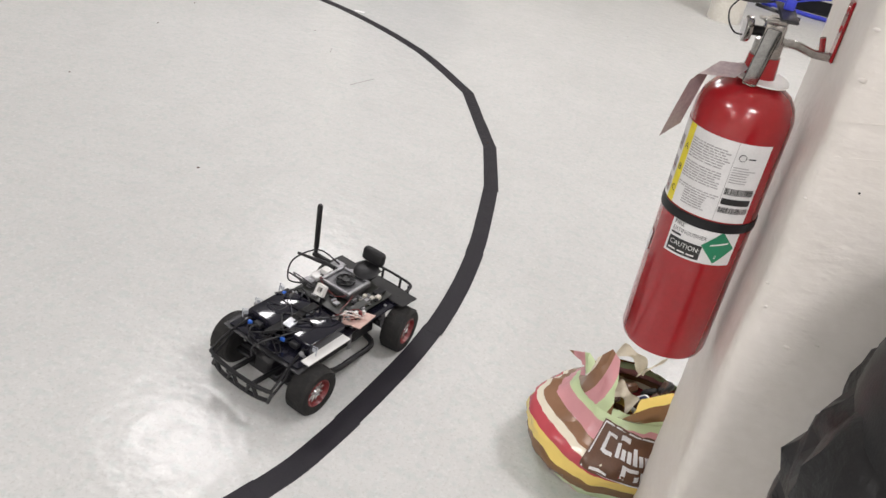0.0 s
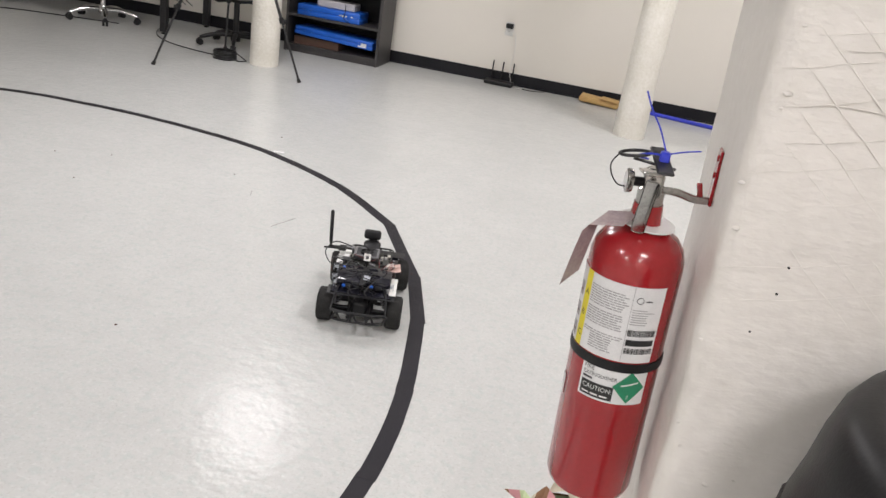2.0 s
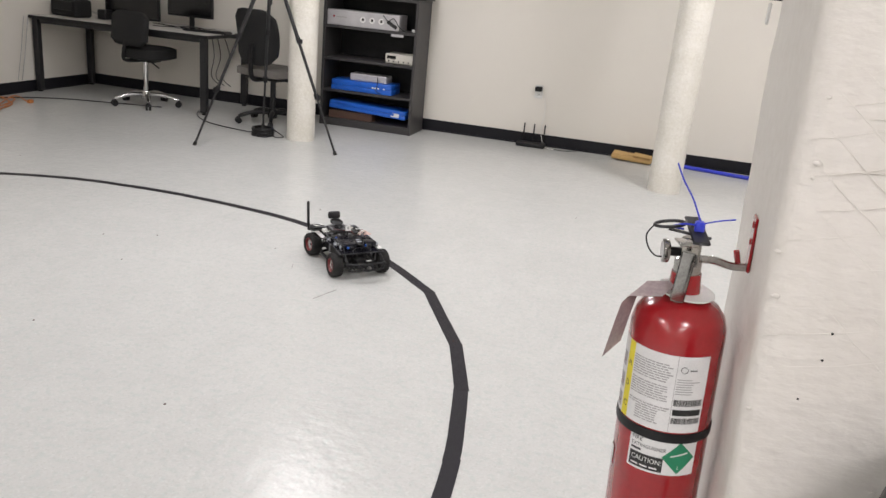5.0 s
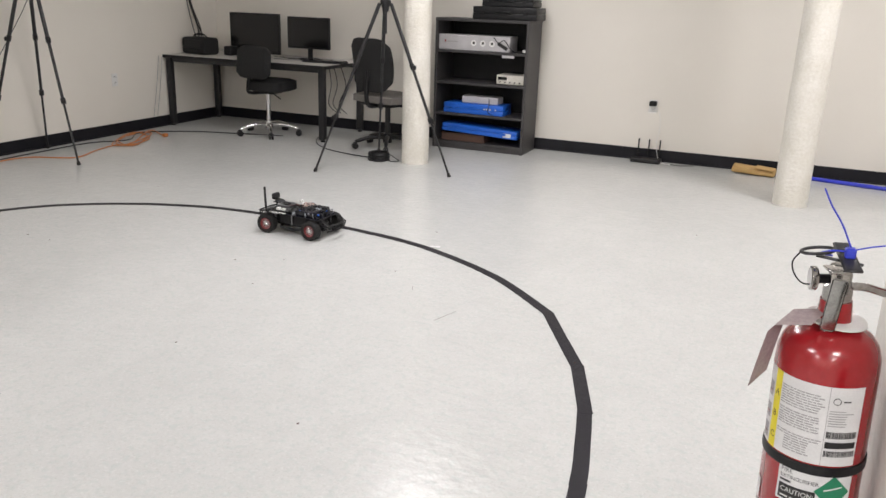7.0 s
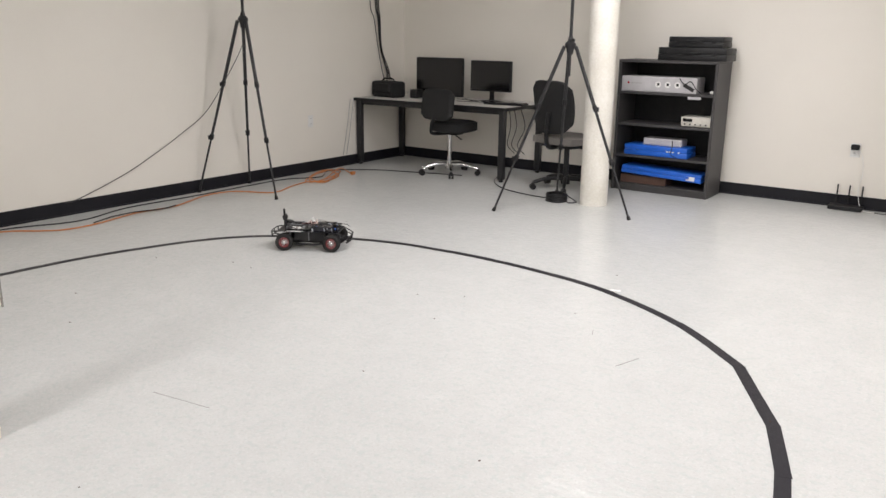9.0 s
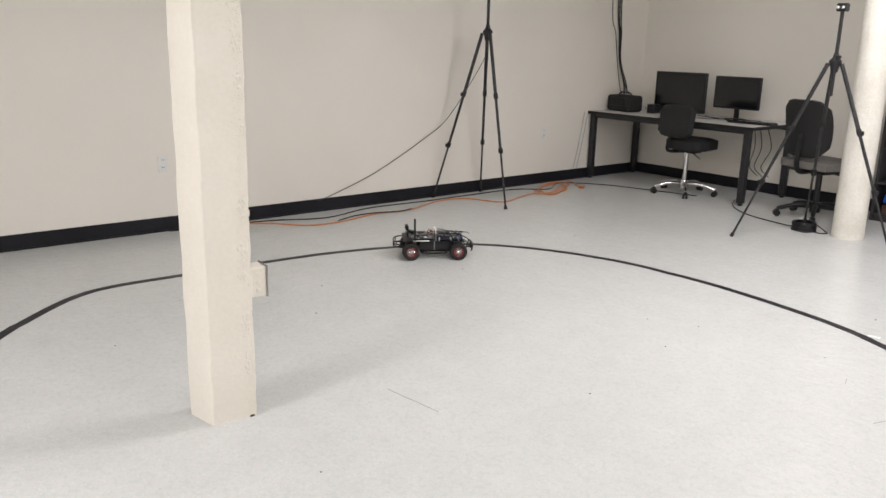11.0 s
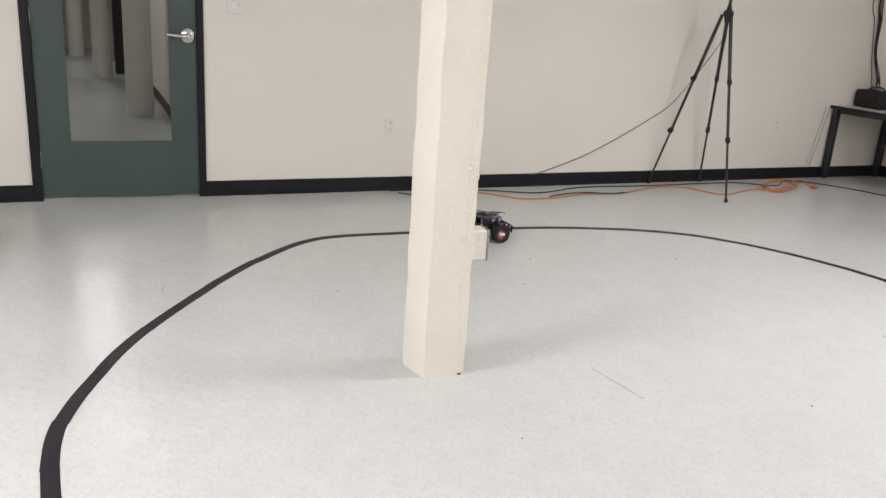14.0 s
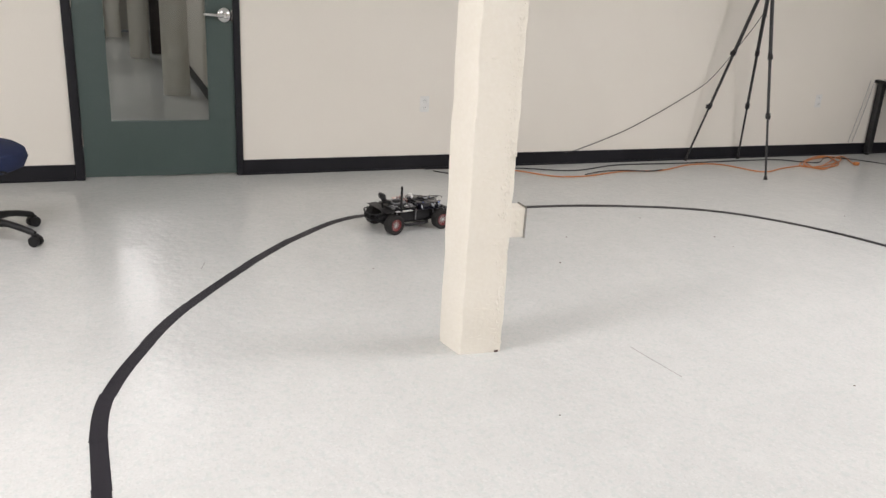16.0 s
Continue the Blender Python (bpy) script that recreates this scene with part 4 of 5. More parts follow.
    cable_thing("floor_cable", "thin black cable loop on the floor", [(-5.283, 1.900, 0.005), (-5.190, 2.000, 0.005), (-5.211, 2.150, 0.005), (-5.307, 2.200, 0.005)], 0.004, BLACK)
    cable_thing("sagging_cable", "dark cable sagging from tripod to the wall's foot", [(-5.06, 4.548, 1.25), (-5.18, 4.54, 1.08), (-5.33, 4.36, 0.70), (-5.365, 4.12, 0.525), (-5.368, 3.82, 0.368), (-5.37, 3.54, 0.242), (-5.373, 3.14, 0.108), (-5.374, 3.02, 0.106)], 0.0032, CHARCOAL)
    cable_thing("floor_cable", "short black cable lying over the orange cord", [(-4.970, 3.014, 0.012), (-5.038, 3.210, 0.014), (-5.036, 3.405, 0.016), (-4.995, 3.601, 0.012), (-5.020, 3.747, 0.014)], 0.0045, BLACK)
    cable_thing("floor_cable", "black cable on the floor under the desk", [(-3.870, 6.830, 0.005), (-3.670, 6.330, 0.005), (-3.370, 6.030, 0.005), (-2.970, 5.910, 0.005), (-2.75, 5.92, 0.005)], 0.0045, BLACK)
    # coil at the tripod's foot
    t = thing("cable_coil", "black cable coiled in a thick ring", "cable coil", pose(-2.769, 5.863, 0))
    b = B()
    for k in range(6):
        r = 0.085 - 0.006 * (k % 2)
        tube(b, [(r * math.cos(i * math.tau / 28), r * math.sin(i * math.tau / 28), 0.007 + 0.011 * k + 0.002 * math.sin(i + k)) for i in range(28)], 0.0085, 7, closed=True)
    part("coil", b, BLACK, t)
    part("inner", lathe(B(), [(0.078, 0), (0.078, 0.05), (0, 0.05)], 24), BLACK, t)
    part("loose_end", tb(curve_pts([(0.08, 0.0, 0.02), (0.13, -0.03, 0.006), (0.17, 0.03, 0.006), (0.12, 0.09, 0.006), (0.06, 0.06, 0.05)]), 0.0045, 6), BLACK, t)


shelf_unit()
shelf_things()
desk()
desk_things()
task_stool()
office_chair(pose(-2.96, 6.40, 0, 0, 0, -14), MESHCLOTH, GREYCLOTH, "office chair with black mesh back and grey seat", False)
office_chair(pose(-4.20, -0.905, 0, 0, 0, 40), BLUECLOTH, BLUECLOTH, "navy blue office chair on casters by the door", False, 0.14, 0.42)
tripod("tall black tripod standing against the cream wall", (-5.05, 4.548, 1.43), [(-4.62, 4.436, 0), (-5.355, 4.235, 0), (-5.355, 4.80, 0)], 2.2)
tripod("tall black tripod before the bookcase", (-2.55, 5.53, 1.267), [(-1.995, 5.555, 0), (-2.976, 5.189, 0), (-2.769, 5.863, 0.07)], 1.62, True)
wall_things()


# ---- near things ----
def wrap(bm, r, turn, z0, flat=False):
    """Bends a flat sheet (x along, y up) round an upright cylinder; turn is the angle of x = 0."""
    for v in bm.verts:
        a = turn + v.co.x / r
        q = r + v.co.z
        v.co = Vector((q * math.cos(a), q * math.sin(a), z0 + v.co.y))
    return bm


def sheet(w, h, n=14, x=0.0, y=0.0, z=0.0):
    bm = B()
    cols = [[bm.verts.new((x + w * i / n, y + h * j, z)) for j in (0, 1)] for i in range(n + 1)]
    for u, q in zip(cols, cols[1:]):
        bm.faces.new((u[0], q[0], q[1], u[1]))
    return bm


def join(bm, other):
    me = bpy.data.meshes.new("join")
    other.to_mesh(me)
    other.free()
    bm.from_mesh(me)
    bpy.data.meshes.remove(me)
    return bm


def extinguisher():
    cx, cy, r = 0.4130, 1.01, 0.0603
    t = thing("fire_extinguisher", "red fire extinguisher hung on the rough plaster wall", "fire extinguisher", pose(cx, cy, 0, 0, -1.9, 0))
    prof = [(0.0, 0.571), (0.05, 0.567), (0.057, 0.570), (r, 0.580), (r, 0.905), (0.0597, 0.921), (0.0555, 0.936), (0.047, 0.948), (0.034, 0.956), (0.021, 0.960), (0.0185, 0.990), (0, 0.990)]
    part("cylinder", lathe(B(), prof, 64), RED, t)
    front = radians(-93)  # the side that looks at the room
    # big paper label, wrapped from the hidden side to the right
    a0, a1, z0, zh = front + radians(-112), front + radians(47), 0.793, 0.106
    w = (a1 - a0) * r
    lab = part("instruction_label", wrap(sheet(w, zh, 30, 0, 0, 0.0006), r, a0, z0), PAPER, t, "white instruction label with small grey print")
    part("yellow_band", wrap(sheet(0.013, zh, 4, radians(50) * r, 0, 0.0009), r, a0, z0), YELLOW, lab)
    for k, ch in enumerate("ABC"):
        o = words(ch, 0.012)
        for v in o.verts:
            v.co = Vector((v.co.x + radians(50) * r + 0.003, v.co.y + 0.072 - 0.029 * k, 0.0012))
        part("letter", wrap(o, r, a0, z0), INK, lab)
    b = B()
    rng = random.Random(2)
    x1, x2 = radians(64) * r, radians(117) * r
    for row in range(26):
        if row in (8, 16, 17):
            continue
        y = 0.091 - row * 0.0033
        x = x1 + (0.012 if row > 19 else 0)
        end = x2 - (0.012 if row > 19 else rng.uniform(0, 0.008))
        while x < end - 0.003:
            ww = min(rng.uniform(0.003, 0.011), end - x)
            join(b, sheet(ww, 0.0017, 2, x, y, 0.0010))
            x += ww + 0.0011
    part("small_print", wrap(b, r, a0, z0), GREYPRINT, lab, "small unreadable grey print")
    b = B()
    join(b, sheet(0.0006, zh, 1, radians(119) * r, 0, 0.001))
    x1, x2 = radians(121) * r, radians(156) * r
    for row in range(7):
        join(b, sheet((x2 - x1) * rng.uniform(0.5, 1), 0.0013, 3, x1, 0.070 - 0.0033 * row + 0.004, 0.0010))
    part("small_print", wrap(b, r, a0, z0), GREYPRINT, lab)
    b = B()
    for y0, hh in ((0.038, 0.009), (0.013, 0.008)):
        x = x1
        while x < x2:
            ww = rng.choice((0.0004, 0.0007, 0.0011))
            join(b, sheet(ww, hh, 1, x, y0, 0.0011))
            x += ww + rng.choice((0.0004, 0.0007))
    join(b, sheet(x2 - x1, 0.0085, 6, x1, 0.0245, 0.0011))
    part("barcode", wrap(b, r, a0, z0), INK, lab, "printed bar codes")
    b = B()
    pts = [(x1 + 0.007 + 0.0042 * math.cos(k * math.tau / 20), 0.088 + 0.0042 * math.sin(k * math.tau / 20), 0.0013) for k in range(20)]
    tube(b, pts, 0.0004, 4, closed=True)
    join(b, sheet(0.009, 0.0016, 2, x1 + 0.014, 0.087, 0.0011))
    part("round_mark", wrap(b, r, a0, z0), INK, lab)
    for k, y in enumerate((0.064, 0.034, 0.006)):
        m = part("pictogram", wrap(sheet(0.013, 0.02, 4, radians(34) * r, y, 0.001), r, a0, z0), GREYPRINT, lab)
        part("pictogram_mark", wrap(sheet(0.009, 0.003, 3, radians(34) * r + 0.002, y + 0.006, 0.0013), r, a0, z0), RED, m)
    # strap
    part("strap", lathe(B(), [(r, 0.777), (r + 0.0016, 0.778), (r + 0.0020, 0.784), (r + 0.0016, 0.790), (r, 0.791)], 64), BLACK, t, "black rubber strap")
    # lower label
    a0, z0, zh = front + radians(-37), 0.730, 0.050
    w = radians(86) * r
    lab = part("caution_label", wrap(sheet(w, zh, 20, 0, 0, 0.0006), r, a0, z0), PAPER, t, "white caution label with a green diamond")
    b = words("FIRE", 0.0082)
    for v in b.verts:
        v.co += Vector((0.0035, 0.0415, 0.0011))
    o = words("EXTINGUISHER", 0.0078)
    for v in o.verts:
        v.co = Vector((v.co.x * 0.86 + 0.0035, v.co.y + 0.033, 0.0011))
    part("letters", wrap(b, r, a0, z0), DARKWIRE, lab)
    part("letters", wrap(o, r, a0, z0), DARKWIRE, lab)
    part("print_bar", wrap(sheet(0.014, 0.003, 3, 0.0035, 0.0275, 0.0010), r, a0, z0), DARKWIRE, lab)
    part("black_panel", wrap(sheet(0.044, 0.021, 10, 0.003, 0.003, 0.0009), r, a0, z0), INK, lab)
    b = words("CAUTION:", 0.0098)
    for v in b.verts:
        v.co = Vector((v.co.x * 0.86 + 0.0055, v.co.y + 0.0135, 0.0012))
    for k in range(3):
        join(b, sheet(0.010, 0.0022, 2, 0.006 + 0.0125 * k, 0.0062, 0.0012))
    part("white_letters", wrap(b, r, a0, z0), WHITE, lab)
    b = B()
    q = 0.0195
    cxx, cyy = w - 0.024, 0.026
    n = 8
    for i in range(n):
        for j in range(n):
            p = [(-1 + 2 * (i + di) / n, -1 + 2 * (j + dj) / n) for di, dj in ((0, 0), (1, 0), (1, 1), (0, 1))]
            b.faces.new([b.verts.new((cxx + q * (u - v) / 2 * 1.12, cyy + q * (u + v) / 2 * 1.2, 0.0010)) for u, v in p])
    part("green_diamond", wrap(b, r, a0, z0), GREENP, lab)
    b = sheet(0.022, 0.0022, 6, cxx - 0.011, cyy, 0.0013)
    for v in b.verts:
        v.co.y += (v.co.x - cxx) * 0.25 + 0.004
    o = words("2", 0.007)
    for v in o.verts:
        v.co += Vector((cxx - 0.002, cyy - 0.016, 0.0013))
    part("white_marks", wrap(join(b, o), r, a0, z0), WHITE, lab)
    o = wrap(sheet(0.02, 0.03, 4, 0, 0, 0.0008), r, front + radians(-88), 0.705)
    part("side_sticker", o, PAPER, t)
    # valve, levers, gauge and pin
    part("collar_ring", lathe(B(), [(0.019, 0.0), (0.036, -0.001), (0.036, 0.0008), (0.019, 0.002)], 32), WHITE, t, "white collar disc", True, pose(0.003, 0, 0.965, 3, 5, 0))
    v = part("valve", lathe(B(), [(0.017, 0.99), (0.017, 1.008), (0.013, 1.012), (0.013, 1.03), (0.009, 1.036), (0, 1.036)], 20), STEEL, t, "steel valve body")
    part("valve_block", bx(0, -0.004, 1.018, 0.024, 0.04, 0.03, 0.004, seg=2), STEEL, v)
    low = bx(0, 0, 0, 0.017, 0.004, 0.078, 0.0035, seg=2)
    part("carry_handle", low, STEEL, t, "bent steel carry handle", True, pose(-0.006, -0.050, 0.998, 20, 4, 0))
    part("handle_top", bx(-0.007, -0.030, 1.036, 0.022, 0.05, 0.004, 0.0015, m=pose(0, 0, 0, -8, 0, 8)), STEEL, t)
    part("lever", bx(0.004, -0.012, 1.048, 0.021, 0.072, 0.004, 0.0018, m=pose(0, 0, 0, 12, 0, 10)), METALK, t, "dark squeeze lever")
    g = part("gauge", lathe(B(), [(0.0135, 0), (0.015, 0.002), (0.015, 0.007), (0.013, 0.008), (0, 0.008)], 28), STEEL, t, "round pressure gauge", True, pose(-0.026, -0.014, 1.018, 90, 0, -80))
    part("gauge_glass", lathe(B(), [(0.0125, 0.0082), (0, 0.0086)], 24), PAPER, g)
    part("gauge_stem", tb([(-0.027, -0.014, 1.018), (-0.008, -0.010, 1.018)], 0.006, 10), BLACK, t)
    ring = [(-0.029 + 0.0185 * math.cos(k * math.tau / 28), -0.01 + 0.0185 * math.sin(k * math.tau / 28) * 0.8, 1.052 + 0.003 * math.cos(k * math.tau / 28)) for k in range(28)]
    part("pull_ring", tb(ring, 0.0021, 8, closed=True), METALK, t, "pull ring of the safety pin")
    part("safety_pin", tb([(-0.03, -0.012, 1.046), (0.022, -0.012, 1.040)], 0.002, 8), METALK, t)
    part("pin_cord", tb(curve_pts([(-0.046, -0.01, 1.05), (-0.055, -0.012, 1.036), (-0.052, -0.016, 1.022), (-0.042, -0.02, 1.012), (-0.030, -0.020, 1.012)]), 0.0010, 6), BLACK, t)
    tie = part("cable_tie", bx(0.006, -0.014, 1.054, 0.012, 0.014, 0.013, 0.002), BLUETIE, t, "blue plastic cable tie", False)
    part("tie_tail", tb(curve_pts([(0.006, -0.012, 1.06), (-0.006, -0.004, 1.085), (-0.020, 0.002, 1.106), (-0.030, 0.004, 1.126)]), 0.0011, 6), BLUETIE, tie)
    part("tie_end", tb(curve_pts([(0.01, -0.014, 1.058), (0.028, -0.014, 1.064), (0.046, -0.014, 1.068)]), 0.0010, 6), BLUETIE, tie)
    part("tie_loop", tb(curve_pts([(0.002, -0.016, 1.056), (-0.014, -0.022, 1.057), (-0.026, -0.014, 1.050), (-0.012, -0.004, 1.046)]), 0.0013, 6), BLUETIE, tie)
    tg = B()
    n = 10
    rows = []
    for i in range(n + 1):
        s = i / n
        x = -0.016 - 0.046 * min(1, s * 2.2) - 0.030 * max(0, s - 0.45)
        z = 0.972 - 0.010 * s - 0.145 * max(0, s - 0.42) ** 1.15
        rows.append([tg.verts.new((x + 0.010 * k, -0.022 + 0.017 * k - 0.015 * s, z + 0.006 * k)) for k in (-1, 0, 1)])
    for u, q in zip(rows, rows[1:]):
        for k in range(2):
            tg.faces.new((u[k], u[k + 1], q[k + 1], q[k]))
    bmesh.ops.solidify(tg, geom=tg.faces[:], thickness=0.0006)
    part("inspection_tag", tg, TAG, t, "worn paper inspection tag")
    # wall bracket
    t = thing("wall_bracket", "red steel bracket with a hook on the plaster", "bracket", pose(0.4535, cy + 0.02, 1.03, 0, -1.7, 0))
    part("back_plate", bx(-0.0015, 0, 0.004, 0.004, 0.03, 0.072, 0.002), RED, t, "", False)
    part("hook", tb(curve_pts([(0.0, -0.006, -0.026), (-0.022, -0.010, -0.026), (-0.045, -0.016, -0.020), (-0.066, -0.022, -0.020)]), 0.0052, 10), STEEL, t, "bare steel hook")
    part("hook_tip", tb([(-0.014, -0.006, -0.024), (-0.019, -0.008, -0.006)], 0.0035, 8), RED, t)
    for z in (0.028, 0.006):
        part("screw", lathe(B(), [(0.005, 0), (0.0035, 0.0015), (0, 0.002)], 12), RED, t, "", True, pose(-0.0035, 0, z, 0, -90, 0))


def key_tag():
    t = thing("key_tag", "small grey tag hanging from a dark hook", "tag", pose(0.447, 1.235, 1.312))
    part("hook", tb([(0.003, 0, 0.018), (-0.014, 0, 0.018)], 0.004, 10), BLACK, t)
    part("tag", bx(-0.012, 0, -0.004, 0.004, 0.016, 0.03, 0.002), WHITE, t, "", False)


def bag_radius(a, s):
    """Outline of the crumpled bag at an angle and a height from 0 to 1."""
    c, d = math.cos(a), math.sin(a)
    q = 0.122 + 0.062 * math.sin(min(1, s * 1.25 + 0.06) * 2.45) - 0.085 * max(0, s - 0.55) ** 1.2 * 2.0
    return q * (1 + 0.10 * noise.noise((c * 1.5, d * 1.5, s * 2.0)) + 0.07 * abs(noise.noise((c * 4, d * 4, s * 5))) + 0.03 * noise.noise((c * 11, d * 11, s * 13)))


def bag_point(a, z, out=0.0):
    q = bag_radius(a, z / 0.21) + out
    return Vector((q * math.cos(a), q * math.sin(a) * 0.86, z))


def bag_flap(a0, a1, peak, width, lean):
    """A limp sheet of film that rises from the bag's rim and narrows to its peak."""
    fl, rows = B(), []
    for i in range(13):
        v = i / 12
        row = []
        for j in range(13):
            u = j / 12
            base = bag_point(a0 + (a1 - a0) * u, 0.20, 0.003)
            top = Vector(peak) + Vector(((u - 0.5) * width, (u - 0.5) * lean, -0.05 * abs(u - 0.5)))
            p = base.lerp(top, v)
            p += Vector((0, -0.022 * math.sin(v * 3.1), 0)) + 0.010 * math.sin(v * 3.14) * Vector((noise.noise((u * 4, v * 3, a0)), noise.noise((u * 4, v * 3, a0 + 5)), 0))
            row.append(fl.verts.new(p))
        rows.append(row)
    for u, w in zip(rows, rows[1:]):
        for j in range(12):
            fl.faces.new((u[j], u[j + 1], w[j + 1], w[j]))
    bmesh.ops.solidify(fl, geom=fl.faces[:], thickness=0.0008)
    return fl


def turned(bm, angle, about):
    """Turns the print's axes: the mesh in a space rolled by an angle about y, and that space."""
    m = Matrix.Translation(about) @ Matrix.Rotation(radians(angle), 4, "Y")
    inv = m.inverted()
    for v in bm.verts:
        v.co = inv @ v.co
    return bm, m


def carrier_bag():
    t = thing("carrier_bag", "striped plastic carrier bag full of rubbish on the floor", "bag", pose(0.414, 1.340, 0, 0, 0, 8))
    bm, rings = B(), []
    seg, n = 72, 30
    for i in range(n + 1):
        z = 0.21 * i / n
        rings.append([bm.verts.new(bag_point(k * math.tau / seg, z)) for k in range(seg)])
    for u, w in zip(rings, rings[1:]):
        for k in range(seg):
            bm.faces.new((u[k], u[(k + 1) % seg], w[(k + 1) % seg], w[k]))
    bm.faces.new(rings[0][::-1])
    body = part("bag_body", bm, STRIPES, t, "plastic with yellow, brown, pink and green stripes")
    for a0, a1, peak, width, lean, roll in ((3.05, 4.35, (-0.07, -0.03, 0.312), 0.045, 0.01, 100), (4.45, 5.75, (0.062, -0.055, 0.268), 0.11, 0.03, -28), (2.2, 3.5, (-0.10, 0.03, 0.245), 0.08, -0.05, 60), (6.0, 7.4, (0.12, 0.05, 0.23), 0.06, 0.05, -50)):
        fl, m = turned(bag_flap(a0, a1, peak, width, lean), roll, (peak[0], 0, 0.2))
        part("flap", fl, STRIPES, t, "limp striped flap of the open top", True, m)
    # pale handle loops over the opening
    for pts, w in (([(-0.055, -0.015, 0.31), (-0.025, -0.01, 0.30), (0.0, 0.0, 0.275), (0.015, 0.01, 0.245)], 0.022), ([(0.0, 0.0, 0.25), (0.02, 0.005, 0.268), (0.045, 0.01, 0.30), (0.037, 0.02, 0.315), (0.02, 0.03, 0.30)], 0.012), ([(-0.045, -0.05, 0.245), (-0.02, -0.055, 0.235), (0.0, -0.06, 0.215)], 0.03)):
        h, prev = B(), None
        for i, p in enumerate(curve_pts(pts, 5)):
            ww = w * (0.7 + 0.3 * math.sin(i * 0.7 + 1))
            cur = [h.verts.new(p + Vector((-0.3 * ww, -0.3 * ww, -ww * 0.8))), h.verts.new(p + Vector((0, 0.006 * math.sin(i), 0))), h.verts.new(p + Vector((0.3 * ww, 0.2 * ww, ww * 0.5)))]
            if prev:
                for j in (0, 1):
                    h.faces.new((prev[j], prev[j + 1], cur[j + 1], cur[j]))
            prev = cur
        bmesh.ops.solidify(h, geom=h.faces[:], thickness=0.0008)
        part("handle_loop", h, CREAMFILM, t, "crumpled cream plastic handle")
    # the printed patch, with plain shapes for its mark
    a0, a1, z0, z1 = 4.30, 5.45, 0.098, 0.182

    def on_patch(u, v, out):
        return bag_point(a0 + (a1 - a0) * u, z0 + (z1 - z0) * v - 0.018 * u + 0.01, out)

    lg, grid = B(), []
    for i in range(17):
        grid.append([lg.verts.new(on_patch(i / 16, j / 10, 0.003)) for j in range(11)])
    for u, w in zip(grid, grid[1:]):
        for j in range(10):
            lg.faces.new((u[j], u[j + 1], w[j + 1], w[j]))
    patch = part("printed_patch", lg, LOGOBROWN, body, "brown printed patch")

    def quad(b, u0, u1, v0, v1):
        n2 = 4
        cols = [[b.verts.new(on_patch(u0 + (u1 - u0) * i / n2, v, 0.0048)) for v in (v0, (v0 + v1) / 2, v1)] for i in range(n2 + 1)]
        for u, w in zip(cols, cols[1:]):
            for j in (0, 1):
                b.faces.new((u[j], w[j], w[j + 1], u[j + 1]))

    marks = [(0.30, 0.42, 0.80, 0.90), (0.02, 0.98, 0.02, 0.05), (0.02, 0.98, 0.95, 0.98), (0.02, 0.035, 0.05, 0.95), (0.10, 0.26, 0.10, 0.16)]
    marks += [(0.12, 0.16, 0.46, 0.84), (0.16, 0.25, 0.78, 0.84), (0.16, 0.25, 0.46, 0.52)]
    marks += [(0.28 + 0.065 * k, 0.325 + 0.065 * k, 0.50, 0.66 + 0.08 * (k % 3 == 0)) for k in range(8)]
    marks += [(0.38, 0.42, 0.14, 0.44), (0.42, 0.54, 0.38, 0.44)] + [(0.50 + 0.065 * k, 0.545 + 0.065 * k, 0.18, 0.33 + 0.06 * (k % 2)) for k in range(6)]
    for mk in marks:
        b = B()
        quad(b, *mk)
        part("print_bar", b, PAPER, patch, "", False)
    rng = random.Random(4)
    for k in range(11):
        mt = (BROWN, INK, YELLOW, BROWN, PAPER, BLUECLOTH, LOGOBROWN)[k % 7]
        part("wrapper", bx(0, 0, 0, rng.uniform(0.03, 0.055), rng.uniform(0.02, 0.03), rng.uniform(0.012, 0.03), 0.005, m=pose(0, 0, 0, rng.uniform(-60, 60), rng.uniform(-50, 50), rng.uniform(0, 180))), mt, t, "", True, pose(rng.uniform(-0.05, 0.08), rng.uniform(-0.06, 0.05), rng.uniform(0.175, 0.215)))


